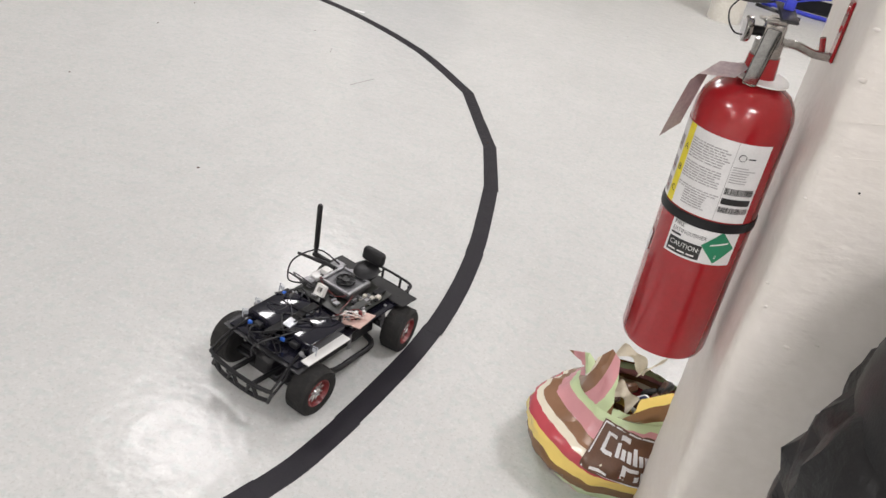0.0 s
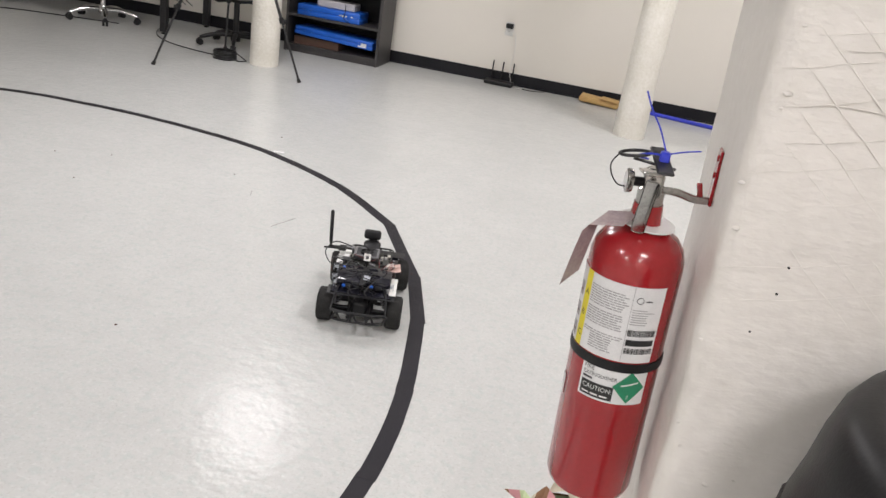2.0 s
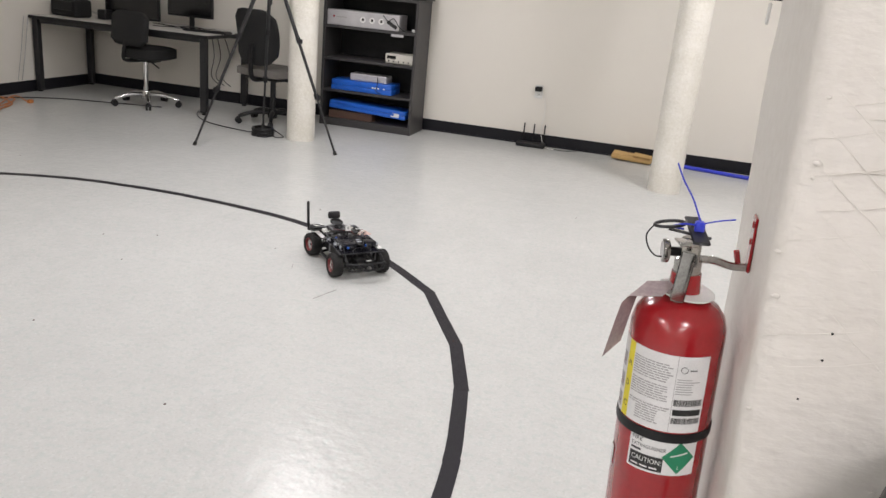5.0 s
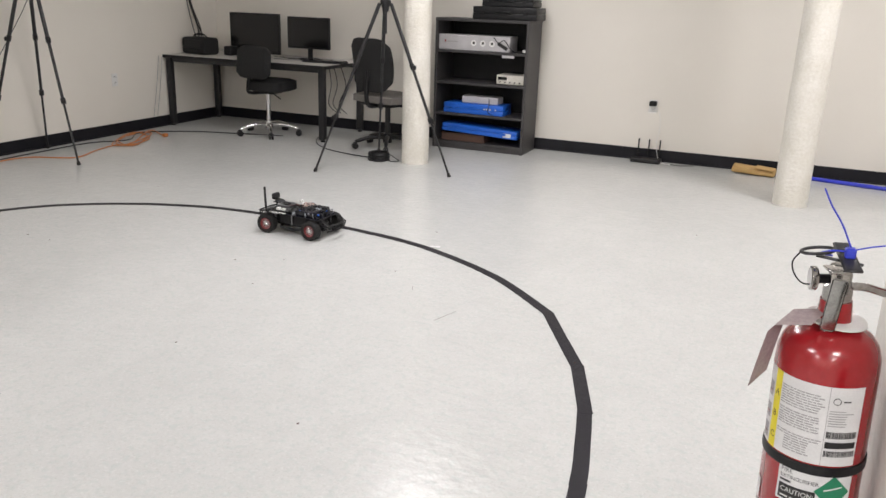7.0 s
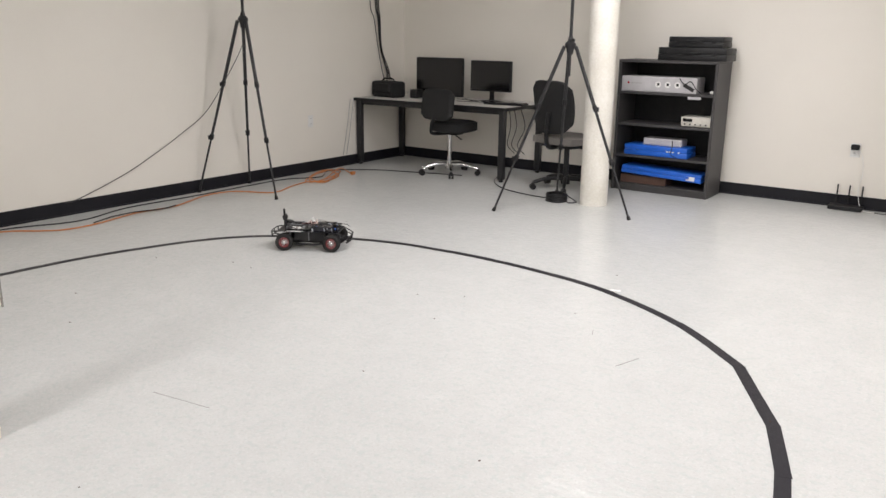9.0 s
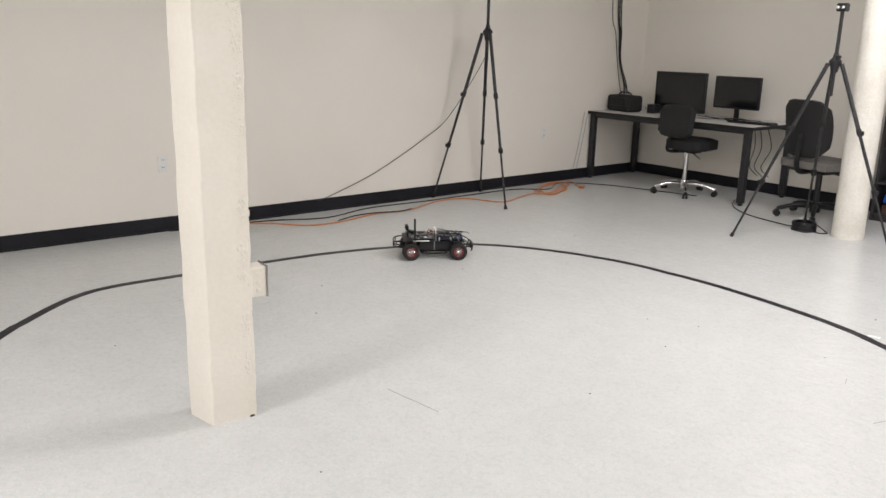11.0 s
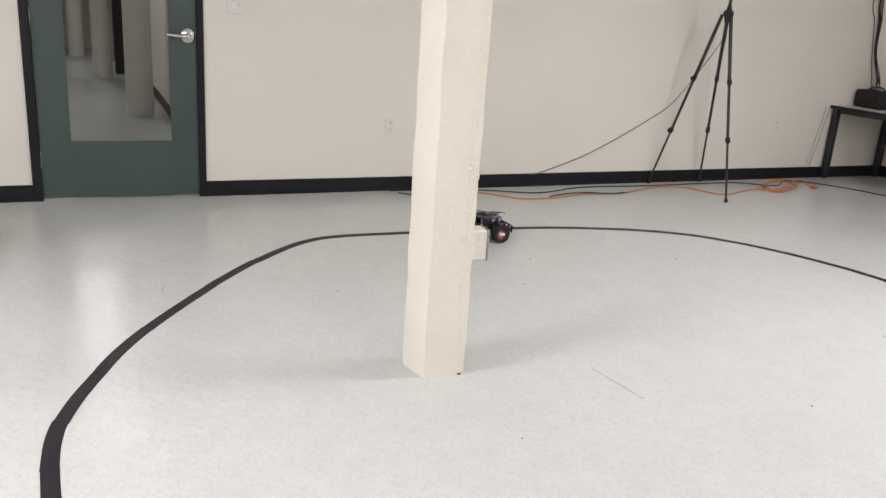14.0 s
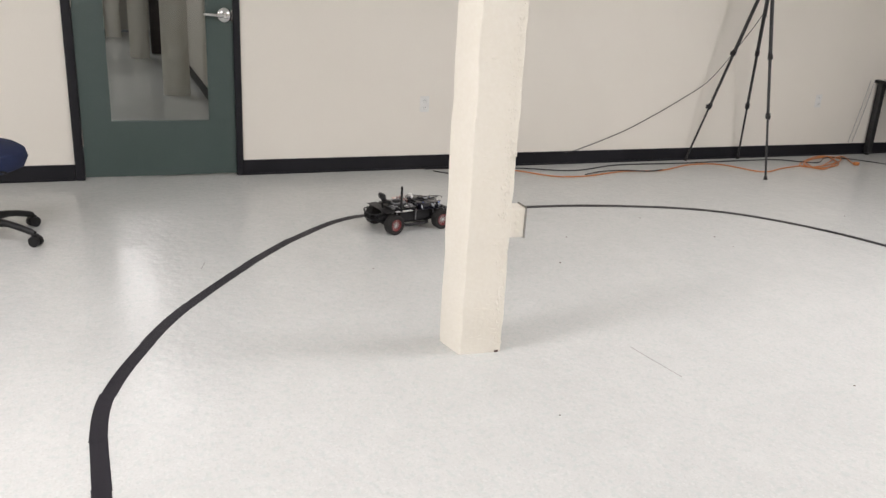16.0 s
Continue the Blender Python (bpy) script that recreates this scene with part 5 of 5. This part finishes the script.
def waste_bin():
    t = thing("waste_bin", "black plastic bin with a crumpled black liner", "waste bin", pose(0.768, 0.65, 0))
    prof = [(0.0, 0.0), (0.145, 0.0), (0.15, 0.01), (0.178, 0.78), (0.192, 0.80), (0.196, 0.83), (0.19, 0.852), (0.172, 0.856), (0.163, 0.84), (0.158, 0.80), (0.14, 0.1), (0.0, 0.1)]
    part("tub", lathe(B(), prof, 48), BLACK, t)
    part("lid_ring", lathe(B(), [(0.226, 0.735), (0.226, 0.765), (0.219, 0.80), (0.214, 0.838), (0.209, 0.860), (0.199, 0.877), (0.183, 0.883), (0.163, 0.880), (0.148, 0.868), (0.140, 0.845), (0.137, 0.79)], 48), BLACK, t, "rounded black lid ring")
    bm, rings = B(), []
    for i in range(15):
        s = i / 14
        ring = []
        for k in range(64):
            a = k * math.tau / 64
            q = 0.188 + 0.022 * min(1, s * 5) + 0.026 * math.sin(s * math.pi) + 0.026 * noise.noise((math.cos(a) * 4, math.sin(a) * 4, s * 3)) + 0.018 * abs(noise.noise((math.cos(a) * 9, math.sin(a) * 9, s * 5))) + 0.008 * noise.noise((math.cos(a) * 18, math.sin(a) * 18, s * 10))
            ring.append(bm.verts.new((q * math.cos(a), q * math.sin(a), 0.775 - 0.26 * s + 0.03 * s * noise.noise((math.cos(a) * 2, math.sin(a) * 2, 5)))))
        rings.append(ring)
    for u, w in zip(rings, rings[1:]):
        for k in range(64):
            bm.faces.new((u[k], u[(k + 1) % 64], w[(k + 1) % 64], w[k]))
    part("liner", bm, BINBAG, t, "crumpled black bin liner")
    for v in [v for o in t.children for v in o.data.vertices]:
        v.co.z *= 1.072
    part("sticker", bx(0, 0, 0, 0.018, 0.001, 0.032, m=pose(0, 0, 0, 0, 24, 0)), PAPER, t, "white sticker", False, pose(-0.218, -0.050, 0.862, 6, 0, 103))


def floor_marks():
    marks = ((-0.929, 2.957, 0.15, 0.004, 72), (-2.138, 1.603, 0.28, 0.003, 8), (-3.591, 0.096, 0.10, 0.003, 165), (-1.2, 3.2, 0.06, 0.003, 110))
    for x, y, w, h, a in marks:
        b = bx(0, 0, 0, w, h, 0.0006)
        for v in b.verts:
            v.co.y += 0.01 * (v.co.x / w) ** 2
        tagged(part("scuff_mark", b, DIRT, None, "", False, pose(x, y, 0.0005, 0, 0, a)), "thin dark scuff on the pale floor", "scuff mark", "scuff marks")
    rng = random.Random(11)
    for x, y in [(-1.765, 2.216), (-3.439, 2.964), (-1.9, 2.9), (-1.0, 1.9)] + [(rng.uniform(-4, 0), rng.uniform(0.8, 5)) for _ in range(14)]:
        s = rng.uniform(0.003, 0.006)
        b = lathe(B(), [(s, 0), (s * 0.7, 0.0015), (0, 0.002)], 7, (0, 0), 0.3)
        tagged(part("crumb", b, RUST, None, "", True, pose(x, y, 0.0002)), "small dark crumb on the floor", "crumb", "floor crumbs")
    tagged(part("paper_scrap", bx(0, 0, 0.001, 0.055, 0.022, 0.002, m=pose(0, 0, 0, 0, 0, 12)), PAPER, None, "", False, pose(-1.371, 3.854, 0.0012)), "small white paper scrap on the floor", "paper scrap")


extinguisher()
key_tag()
carrier_bag()
waste_bin()
floor_marks()


# ---- the car ----
L2, TR, RW = 0.152, 0.114, 0.0550  # half wheelbase, half track, wheel radius


def wheel_meshes():
    ty = lathe(B(), [(0.032, -0.022), (0.042, -0.026), (0.050, -0.0245), (0.0545, -0.019), (RW, -0.010), (RW, 0.010), (0.0545, 0.019), (0.050, 0.0245), (0.042, 0.026), (0.032, 0.022), (0.032, -0.022)], 44)
    for k in range(30):
        a = k * math.tau / 30
        for row in (-0.015, -0.005, 0.005, 0.015):
            b = a + (0.1 if abs(row) < 0.01 else 0)
            box(ty, 0, 0, 0, 0.0018, 0.007, 0.009, m=Matrix.Rotation(b, 4, "Z") @ Matrix.Translation((RW - 0.0004 - 0.6 * max(0, abs(row) - 0.01) ** 1.0 * 0.12, 0, row)))
    rim = lathe(B(), [(0.0325, -0.020), (0.0325, 0.0225), (0.0305, 0.0235), (0.0280, 0.019), (0.0265, 0.014)], 36)
    face = B()
    for k in range(10):
        a = k * math.tau / 10
        box(face, 0, 0, 0, 0.021, 0.0050, 0.004, 0.001, m=Matrix.Rotation(a, 4, "Z") @ Matrix.Translation((0.0150, 0, 0.015)))
    lathe(face, [(0.008, 0.010), (0.008, 0.020), (0.005, 0.022), (0, 0.022)], 16)
    disc = lathe(B(), [(0.0265, 0.008), (0.0265, 0.010), (0, 0.010)], 28)
    return mesh_of("tyre", ty, RUBBER, True), mesh_of("rim", rim, REDRIM, True), mesh_of("spokes", face, CHROME, True), mesh_of("disc", disc, CARBLACK, True)


def race_car():
    """The car looks along +y in its own space and stands on z = 0."""
    t = thing("model_car", "black remote-controlled model car carrying bare electronics", "model car")
    part("chassis", box(box(bx(0, 0, 0.044, 0.085, 0.36, 0.018, 0.004), 0, 0.0, 0.062, 0.06, 0.26, 0.02, 0.004), 0, -0.15, 0.064, 0.05, 0.07, 0.05, 0.008), CARBLACK, t)
    for s in (-1, 1):
        part("side_guard", tb(curve_pts([(s * 0.045, 0.085, 0.045), (s * 0.098, 0.07, 0.042), (s * 0.102, 0, 0.040), (s * 0.098, -0.07, 0.042), (s * 0.045, -0.085, 0.045)]), 0.007, 8), CARBLACK, t, "black side nerf bar")
        for y in (L2, -L2):
            part("axle_arm", box(tb([(s * 0.03, y, 0.052), (s * 0.098, y, 0.050)], 0.006, 8), s * 0.065, y, 0.043, 0.07, 0.04, 0.008, 0.003), CARBLACK, t)
            coil = [(s * (0.082 - 0.03 * k / 46) + 0.0075 * math.cos(k * 0.82), y - 0.022 * (1 if y > 0 else -1) + 0.0075 * math.sin(k * 0.82), 0.052 + 0.05 * k / 46) for k in range(47)]
            sh = part("shock_absorber", tb([(s * 0.085, y - 0.022 * (1 if y > 0 else -1), 0.048), (s * 0.048, y - 0.022 * (1 if y > 0 else -1), 0.112)], 0.0048, 8), BARE, t, "shock absorber")
            part("spring", tb(coil, 0.0013, 5), METALK, sh)
    for s in (-1, 1):
        part("side_panel", bx(s * 0.072, 0.0, 0.086, 0.006, 0.19, 0.056, 0.002, m=pose(0, 0, 0, 0, -8 * s, 0)), CARBLACK, t, "black plastic side panel", False)
        part("receiver_box", bx(s * 0.045, -0.02 + 0.05 * s, 0.082, 0.045, 0.08, 0.05, 0.004), CARBLACK, t, "", False)
    for y in (0.125, -0.125):
        part("shock_tower", bx(0, y, 0.092, 0.11, 0.006, 0.055, 0.004), CARBLACK, t, "", False)
    # deck plate with turned edges
    dk = bx(0, 0.0, 0.118, 0.20, 0.37, 0.004, 0.0012)
    part("deck", dk, GLOSS, t, "glossy black deck plate", False)
    part("front_deck", bx(0, 0.170, 0.1225, 0.240, 0.058, 0.003, 0.001, m=pose(0, 0, 0, -3, 0, 0)), CARBLACK, t, "wide black plate over the front wheels", False)
    part("rear_deck", bx(0, -0.165, 0.1155, 0.222, 0.058, 0.003, 0.001, m=pose(0, 0, 0, 4, 0, 0)), CARBLACK, t, "wide black plate over the rear wheels", False)
    for s in (-1, 1):
        part("white_panel", bx(s * 0.101, -0.10 if s > 0 else 0.10, 0.1215, 0.022, 0.13, 0.0025), WHITE, t, "strip of white plastic", False)
    for x, y in ((0.085, 0.12), (-0.085, 0.12), (0.085, -0.15), (-0.085, -0.15), (0.085, 0.0), (-0.085, 0.0)):
        part("deck_post", tb([(x, y, 0.06), (x, y, 0.122)], 0.004, 8), BARE, t)
    # battery packs
    for x, y, w, l in ((0.052, -0.085, 0.078, 0.110), (-0.046, -0.088, 0.082, 0.120)):
        b = part("battery_pack", bx(x, y, 0.134, w, l, 0.028, 0.0045, seg=3), GLOSS, t, "glossy black battery pack")
        part("battery_plug", bx(x, y - l / 2 - 0.006, 0.131, 0.022, 0.014, 0.012, 0.002), CARBLACK, b, "", False)
    part("hook_strap", bx(0.0, -0.10, 0.1475, 0.02, 0.15, 0.0025, 0.001), MESHCLOTH, t, "", False)
    # computer board with fan
    bd = part("circuit_board", bx(-0.005, 0.075, 0.132, 0.165, 0.155, 0.003), PCB, t, "bare computer board", False)
    rng = random.Random(8)
    for k in range(34):
        x, y = rng.uniform(-0.08, 0.07), rng.uniform(0.005, 0.148)
        part("component", bx(x, y, 0.1345 + 0.003, rng.uniform(0.005, 0.014), rng.uniform(0.005, 0.014), rng.uniform(0.004, 0.011)), rng.choice((CARBLACK, BARE, PCB, BARE, BEIGE, BARE)), bd, "", False)
    hs = part("heat_sink", bx(-0.012, 0.085, 0.1455, 0.088, 0.080, 0.014, 0.002), HEATSINK, bd, "ribbed grey heat sink", False)
    part("fan_ring", lathe(B(), [(0.0215, 0.152), (0.0235, 0.158), (0.0215, 0.158), (0.0205, 0.155)], 26, (-0.012, 0.085)), CARBLACK, bd)
    fan = lathe(B(), [(0.009, 0.153), (0.009, 0.158), (0, 0.158)], 14, (-0.012, 0.085))
    for k in range(7):
        box(fan, 0, 0, 0, 0.012, 0.007, 0.0012, m=Matrix.Translation((-0.012, 0.085, 0.156)) @ Matrix.Rotation(k * math.tau / 7, 4, "Z") @ Matrix.Translation((0.0145, 0, 0)) @ Matrix.Rotation(0.5, 4, "X"))
    part("fan", fan, CARBLACK, bd, "small black fan")
    for x, y, w, l, h, m in ((-0.075, 0.13, 0.03, 0.028, 0.016, BARE), (-0.078, 0.095, 0.022, 0.02, 0.014, WHITE), (-0.08, 0.06, 0.02, 0.018, 0.012, WHITE), (-0.075, 0.03, 0.026, 0.02, 0.016, BARE), (0.055, 0.13, 0.018, 0.03, 0.008, CARBLACK), (0.058, 0.06, 0.02, 0.06, 0.006, PCB)):
        part("connector", bx(x, y, 0.1335 + h / 2, w, l, h, 0.0015), m, bd, "", False)
    sb = part("driver_board", bx(0.090, 0.015, 0.137, 0.05, 0.062, 0.0025, m=pose(0, 0, 0, 0, -12, 6)), PINKB, t, "pale motor driver board", False)
    for k in range(7):
        part("component", bx(0.076 + 0.005 * (k % 4), -0.005 + 0.007 * k, 0.1425, 0.007, 0.006, 0.008), rng.choice((BARE, CARBLACK, REDRIM, WHITE)), sb, "", False)
    mk = B()
    for s in (-1, 1):
        box(mk, s * 0.0085, 0, 0, 0.006, 0.025, 0.012)
        box(mk, 0, s * 0.0095, 0, 0.011, 0.006, 0.012)
    part("marker_square", mk, WHITE, t, "small white square marker", False, pose(-0.003, -0.012, 0.178, 62, 0, 0))
    part("marker_stand", tb([(-0.003, -0.008, 0.12), (-0.003, -0.008, 0.172)], 0.003, 6), CARBLACK, t)
    for x, y, z, m in ((0.03, -0.16, 0.14, BLUE), (-0.06, -0.165, 0.135, BLUE), (-0.075, -0.05, 0.147, BLUE), (-0.09, -0.12, 0.142, BARE), (0.06, -0.035, 0.15, BARE), (0.085, -0.16, 0.135, BARE)):
        part("sensor_clip", bx(x, y, z, 0.011, 0.009, 0.011, 0.003), m, t, "", False)
    # aerials
    a = part("aerial", tb([(-0.147, 0.130, 0.136), (-0.147, 0.130, 0.152), (-0.148, 0.131, 0.160), (-0.152, 0.133, 0.272), (-0.152, 0.133, 0.277)], [0.0045, 0.0045, 0.0066, 0.0066, 0.004], 12), CARBLACK, t, "upright black aerial")
    part("aerial", tb([(-0.07, 0.115, 0.145), (-0.10, 0.108, 0.148), (-0.165, 0.085, 0.153)], [0.0055, 0.0055, 0.003], 10), CARBLACK, t, "aerial lying sideways")
    part("aerial_hinge", bx(-0.120, 0.128, 0.140, 0.066, 0.012, 0.012, 0.003), CARBLACK, t)
    # front camera paddle
    part("camera_bracket", box(tb([(0.0, 0.165, 0.12), (0.0, 0.170, 0.155)], 0.005, 8), 0.0, 0.165, 0.155, 0.04, 0.03, 0.004, 0.001), CARBLACK, t)
    part("sensor_disc", lathe(B(), [(0.030, 0.0), (0.031, 0.004), (0.026, 0.008), (0, 0.008)], 30), CARBLACK, t, "flat round sensor disc", True, pose(0.0, 0.145, 0.160, 14, 0, 0))
    c = part("camera", bx(0, 0, 0, 0.062, 0.022, 0.036, 0.010, seg=3), CARBLACK, t, "black camera with rounded casing", True, pose(-0.004, 0.172, 0.190, -8, 0, 0))
    part("camera_lens", lathe(B(), [(0.009, 0), (0.009, 0.004), (0.006, 0.005), (0, 0.004)], 18), SCREEN, c, "", True, pose(0, 0.009, 0, -90, 0, 0))
    part("camera_neck", tb([(0.002, 0.165, 0.16), (0.0, 0.171, 0.186)], 0.005, 8), CARBLACK, t)
    # bumpers
    fb = B()
    for z, w in ((0.072, 0.070), (0.104, 0.078)):
        tube(fb, curve_pts([(-w, 0.195, z + 0.010), (-w * 0.92, 0.240, z + 0.006), (-w * 0.45, 0.258, z), (w * 0.45, 0.258, z), (w * 0.92, 0.240, z + 0.006), (w, 0.195, z + 0.010)], 5), 0.0034, 8)
    for x in (-0.064, -0.028, 0.028, 0.064):
        y = 0.2575 - 0.45 * max(0, abs(x) - 0.032)
        tube(fb, [(x, y, 0.072), (x, y, 0.106)], 0.0034, 6)
    for s in (-1, 1):
        tube(fb, [(s * 0.078, 0.20, 0.112), (s * 0.085, 0.165, 0.122)], 0.0036, 6)
        tube(fb, [(s * 0.03, 0.258, 0.072), (s * 0.03, 0.16, 0.050)], 0.005, 6)
    part("front_bumper", fb, CARBLACK, t, "black tubular front bumper")
    rb = B()
    for z, w, y in ((0.052, 0.080, -0.252), (0.084, 0.090, -0.256)):
        tube(rb, curve_pts([(-w, y + 0.012, z), (-w * 0.6, y + 0.003, z), (0, y, z), (w * 0.6, y + 0.003, z), (w, y + 0.012, z)], 4), 0.0048, 8)
    for k in range(7):
        x = -0.081 + 0.027 * k
        tube(rb, [(x, -0.252 + 1.2 * x * x, 0.052), (x + 0.013 * (-1) ** k, -0.255 + 1.2 * x * x, 0.084)], 0.0042, 6)
    for s in (-1, 1):
        tube(rb, [(s * 0.03, -0.250, 0.066), (s * 0.03, -0.15, 0.06)], 0.006, 6)
        tube(rb, curve_pts([(s * 0.088, -0.246, 0.085), (s * 0.086, -0.215, 0.104), (s * 0.080, -0.175, 0.122), (s * 0.070, -0.120, 0.134)], 4), 0.0030, 7)
        tube(rb, [(s * 0.086, -0.244, 0.066), (s * 0.086, -0.205, 0.090), (s * 0.082, -0.180, 0.113)], 0.0028, 6)
    part("rear_bumper", rb, CARBLACK, t, "black openwork rear bumper")
    # heat-sink edge pieces and clear plastic clips
    for x, y, w, l in ((-0.052, 0.085, 0.008, 0.078), (0.028, 0.085, 0.008, 0.078), (-0.012, 0.122, 0.07, 0.007), (-0.012, 0.048, 0.07, 0.007)):
        part("cooler_rim", bx(x, y, 0.1545, w, l, 0.005, 0.001), BARE, bd, "", False)
    for x, y, a in ((-0.098, -0.105, 20), (-0.104, -0.03, -15), (-0.088, -0.15, 40), (0.094, -0.135, 10), (0.006, -0.052, 80)):
        part("clear_clip", tb([(-0.007, 0, 0.0), (-0.008, 0.003, 0.020), (0.008, 0.003, 0.020), (0.007, 0, 0.0)], 0.0014, 6), CLIP, t, "clear plastic clip", True, pose(x, y, 0.124, 0, 0, a))
        part("clip_tab", bx(0, 0.002, 0.012, 0.010, 0.002, 0.010, 0.0005), CLIP, t, "", False, pose(x, y, 0.124, 0, 0, a))
    for k in range(12):
        part("chip", bx(0.045 + 0.012 * (k % 3), 0.030 + 0.024 * (k // 3), 0.1355, 0.008, 0.010, 0.004), (PCB, BARE, BEIGE, CARBLACK)[k % 4], bd, "", False)
    part("strap_buckle", bx(0.010, -0.118, 0.150, 0.022, 0.026, 0.004, 0.001, m=pose(0, 0, 0, 10, 0, 0)), CLIP, t, "", False)
    # wires
    wires = [([(-0.07, 0.13, 0.15), (-0.13, 0.12, 0.165), (-0.155, 0.06, 0.15), (-0.13, 0.02, 0.125), (-0.09, 0.02, 0.135)], CARBLACK, 0.0026)]
    for k in range(9):
        r = random.Random(40 + k)
        x, y = r.uniform(-0.08, 0.08), r.uniform(-0.17, 0.1)
        pts = [(x, y, 0.135)]
        for j in range(3):
            pts.append((x + r.uniform(-0.05, 0.05), y + r.uniform(-0.06, 0.06), 0.148 + r.uniform(0, 0.014)))
        pts.append((x + r.uniform(-0.06, 0.06), y + r.uniform(-0.08, 0.08), 0.136))
        wires.append((pts, r.choice((CARBLACK, CARBLACK, CARBLACK, CARBLACK, CARBLACK, REDRIM, DARKWIRE)), r.choice((0.0012, 0.0018, 0.0024))))
    for k in range(8):
        r = random.Random(70 + k)
        wires.append(([(0.06 + r.uniform(-0.02, 0.02), -0.02, 0.135), (0.075 + r.uniform(-0.02, 0.02), 0.0 + r.uniform(-0.02, 0.02), 0.154 + r.uniform(0, 0.008)), (0.09 + r.uniform(-0.01, 0.02), 0.02, 0.142)], r.choice((PINKB, PINKB, REDRIM, WHITE)), 0.0011))
    for k in range(8):
        r = random.Random(90 + k)
        wires.append(([(r.uniform(-0.05, 0.05), -0.14, 0.125), (r.uniform(-0.06, 0.06), -0.185, 0.135 + r.uniform(-0.02, 0.02)), (r.uniform(-0.05, 0.05), -0.17, 0.085), (r.uniform(-0.03, 0.03), -0.15, 0.07)], r.choice((CARBLACK, CARBLACK, CARBLACK, DARKWIRE)), 0.002))
    for pts, m, r in wires:
        part("wire", tb(curve_pts(pts, 5), r * 0.8, 5), m, t)
    part("motor", tb([(-0.03, -0.11, 0.066), (0.03, -0.11, 0.066)], 0.018, 18), BARE, t, "round electric motor")
    part("gear_case", bx(0, 0.15, 0.064, 0.05, 0.06, 0.045, 0.008, seg=2), CARBLACK, t)
    part("servo", bx(0.015, 0.10, 0.078, 0.04, 0.05, 0.035, 0.004), CARBLACK, t)
    meshes = wheel_meshes()
    wheels = []
    for x in (-TR, TR):
        for y in (-L2, L2):
            w = new("wheel")
            w.parent = t
            for me, lab in zip(meshes, ("black rubber tyre", "red-edged rim", "chrome spokes", "")):
                o = new(me.name, me)
                o.parent = w
                o.matrix_basis = pose(0, 0, 0, 0, 90 if x > 0 else -90, 0)
                tagged(o, lab)
            w.matrix_basis = pose(x, y, RW)
            wheels.append((w, x, y))
    return t, wheels


car, car_wheels = race_car()

# seconds, place of the car's middle, heading in degrees from +x
CAR = [
    (0.0, -0.277, 1.329, 75), (0.5, -0.271, 1.615, 84), (1.0, -0.284, 1.915, 91), (1.5, -0.323, 2.158, 97.5), (2.0, -0.389, 2.433, 103),
    (2.5, -0.467, 2.62, 108.5), (3.0, -0.533, 2.774, 112), (3.2, -0.563, 2.833, 113.5), (4.25, -0.809, 3.177, 126.5), (5.3, -1.133, 3.459, 139.5),
    (5.5, -1.245, 3.528, 145), (6.0, -1.568, 3.652, 157), (6.5, -1.842, 3.717, 167), (7.0, -2.18, 3.755, 176.5), (7.5, -2.498, 3.779, 184),
    (8.0, -2.776, 3.729, 192), (8.5, -3.063, 3.654, 200.5), (9.0, -3.328, 3.529, 210), (9.2, -3.447, 3.482, 213.5), (10.25, -3.702, 3.225, 228),
    (11.3, -3.881, 2.892, 242.5), (11.5, -3.946, 2.796, 246), (12.0, -3.99, 2.532, 254), (12.5, -4.017, 2.336, 260), (13.0, -4.039, 2.141, 263),
    (13.5, -4.065, 1.986, 265.5), (14.0, -4.08, 1.904, 267.5), (14.5, -4.086, 1.822, 270), (15.0, -4.077, 1.624, 273.5), (15.5, -4.055, 1.436, 277),
    (16.0, -4.016, 1.259, 281),
]


def motions():
    walk(car, [(t, pose(x, y, 0, 0, 0, a - 90)) for t, x, y, a in CAR])
    ts = [r[0] for r in CAR]
    far = [0.0]
    for p, q in zip(CAR, CAR[1:]):
        far.append(far[-1] + math.hypot(q[1] - p[1], q[2] - p[2]))
    for w, x, y in car_wheels:
        rows = []
        for k in range(161):
            t = k / 10
            turn = math.degrees(np.interp(t, ts, far) / RW) * (1.0 - x * 0.1)
            steer = 9.0 if y > 0 else 0.0
            rows.append((t, pose(x, y, RW, 0, 0, steer) @ pose(0, 0, 0, -turn, 0, 0)))
        walk(w, rows)


motions()
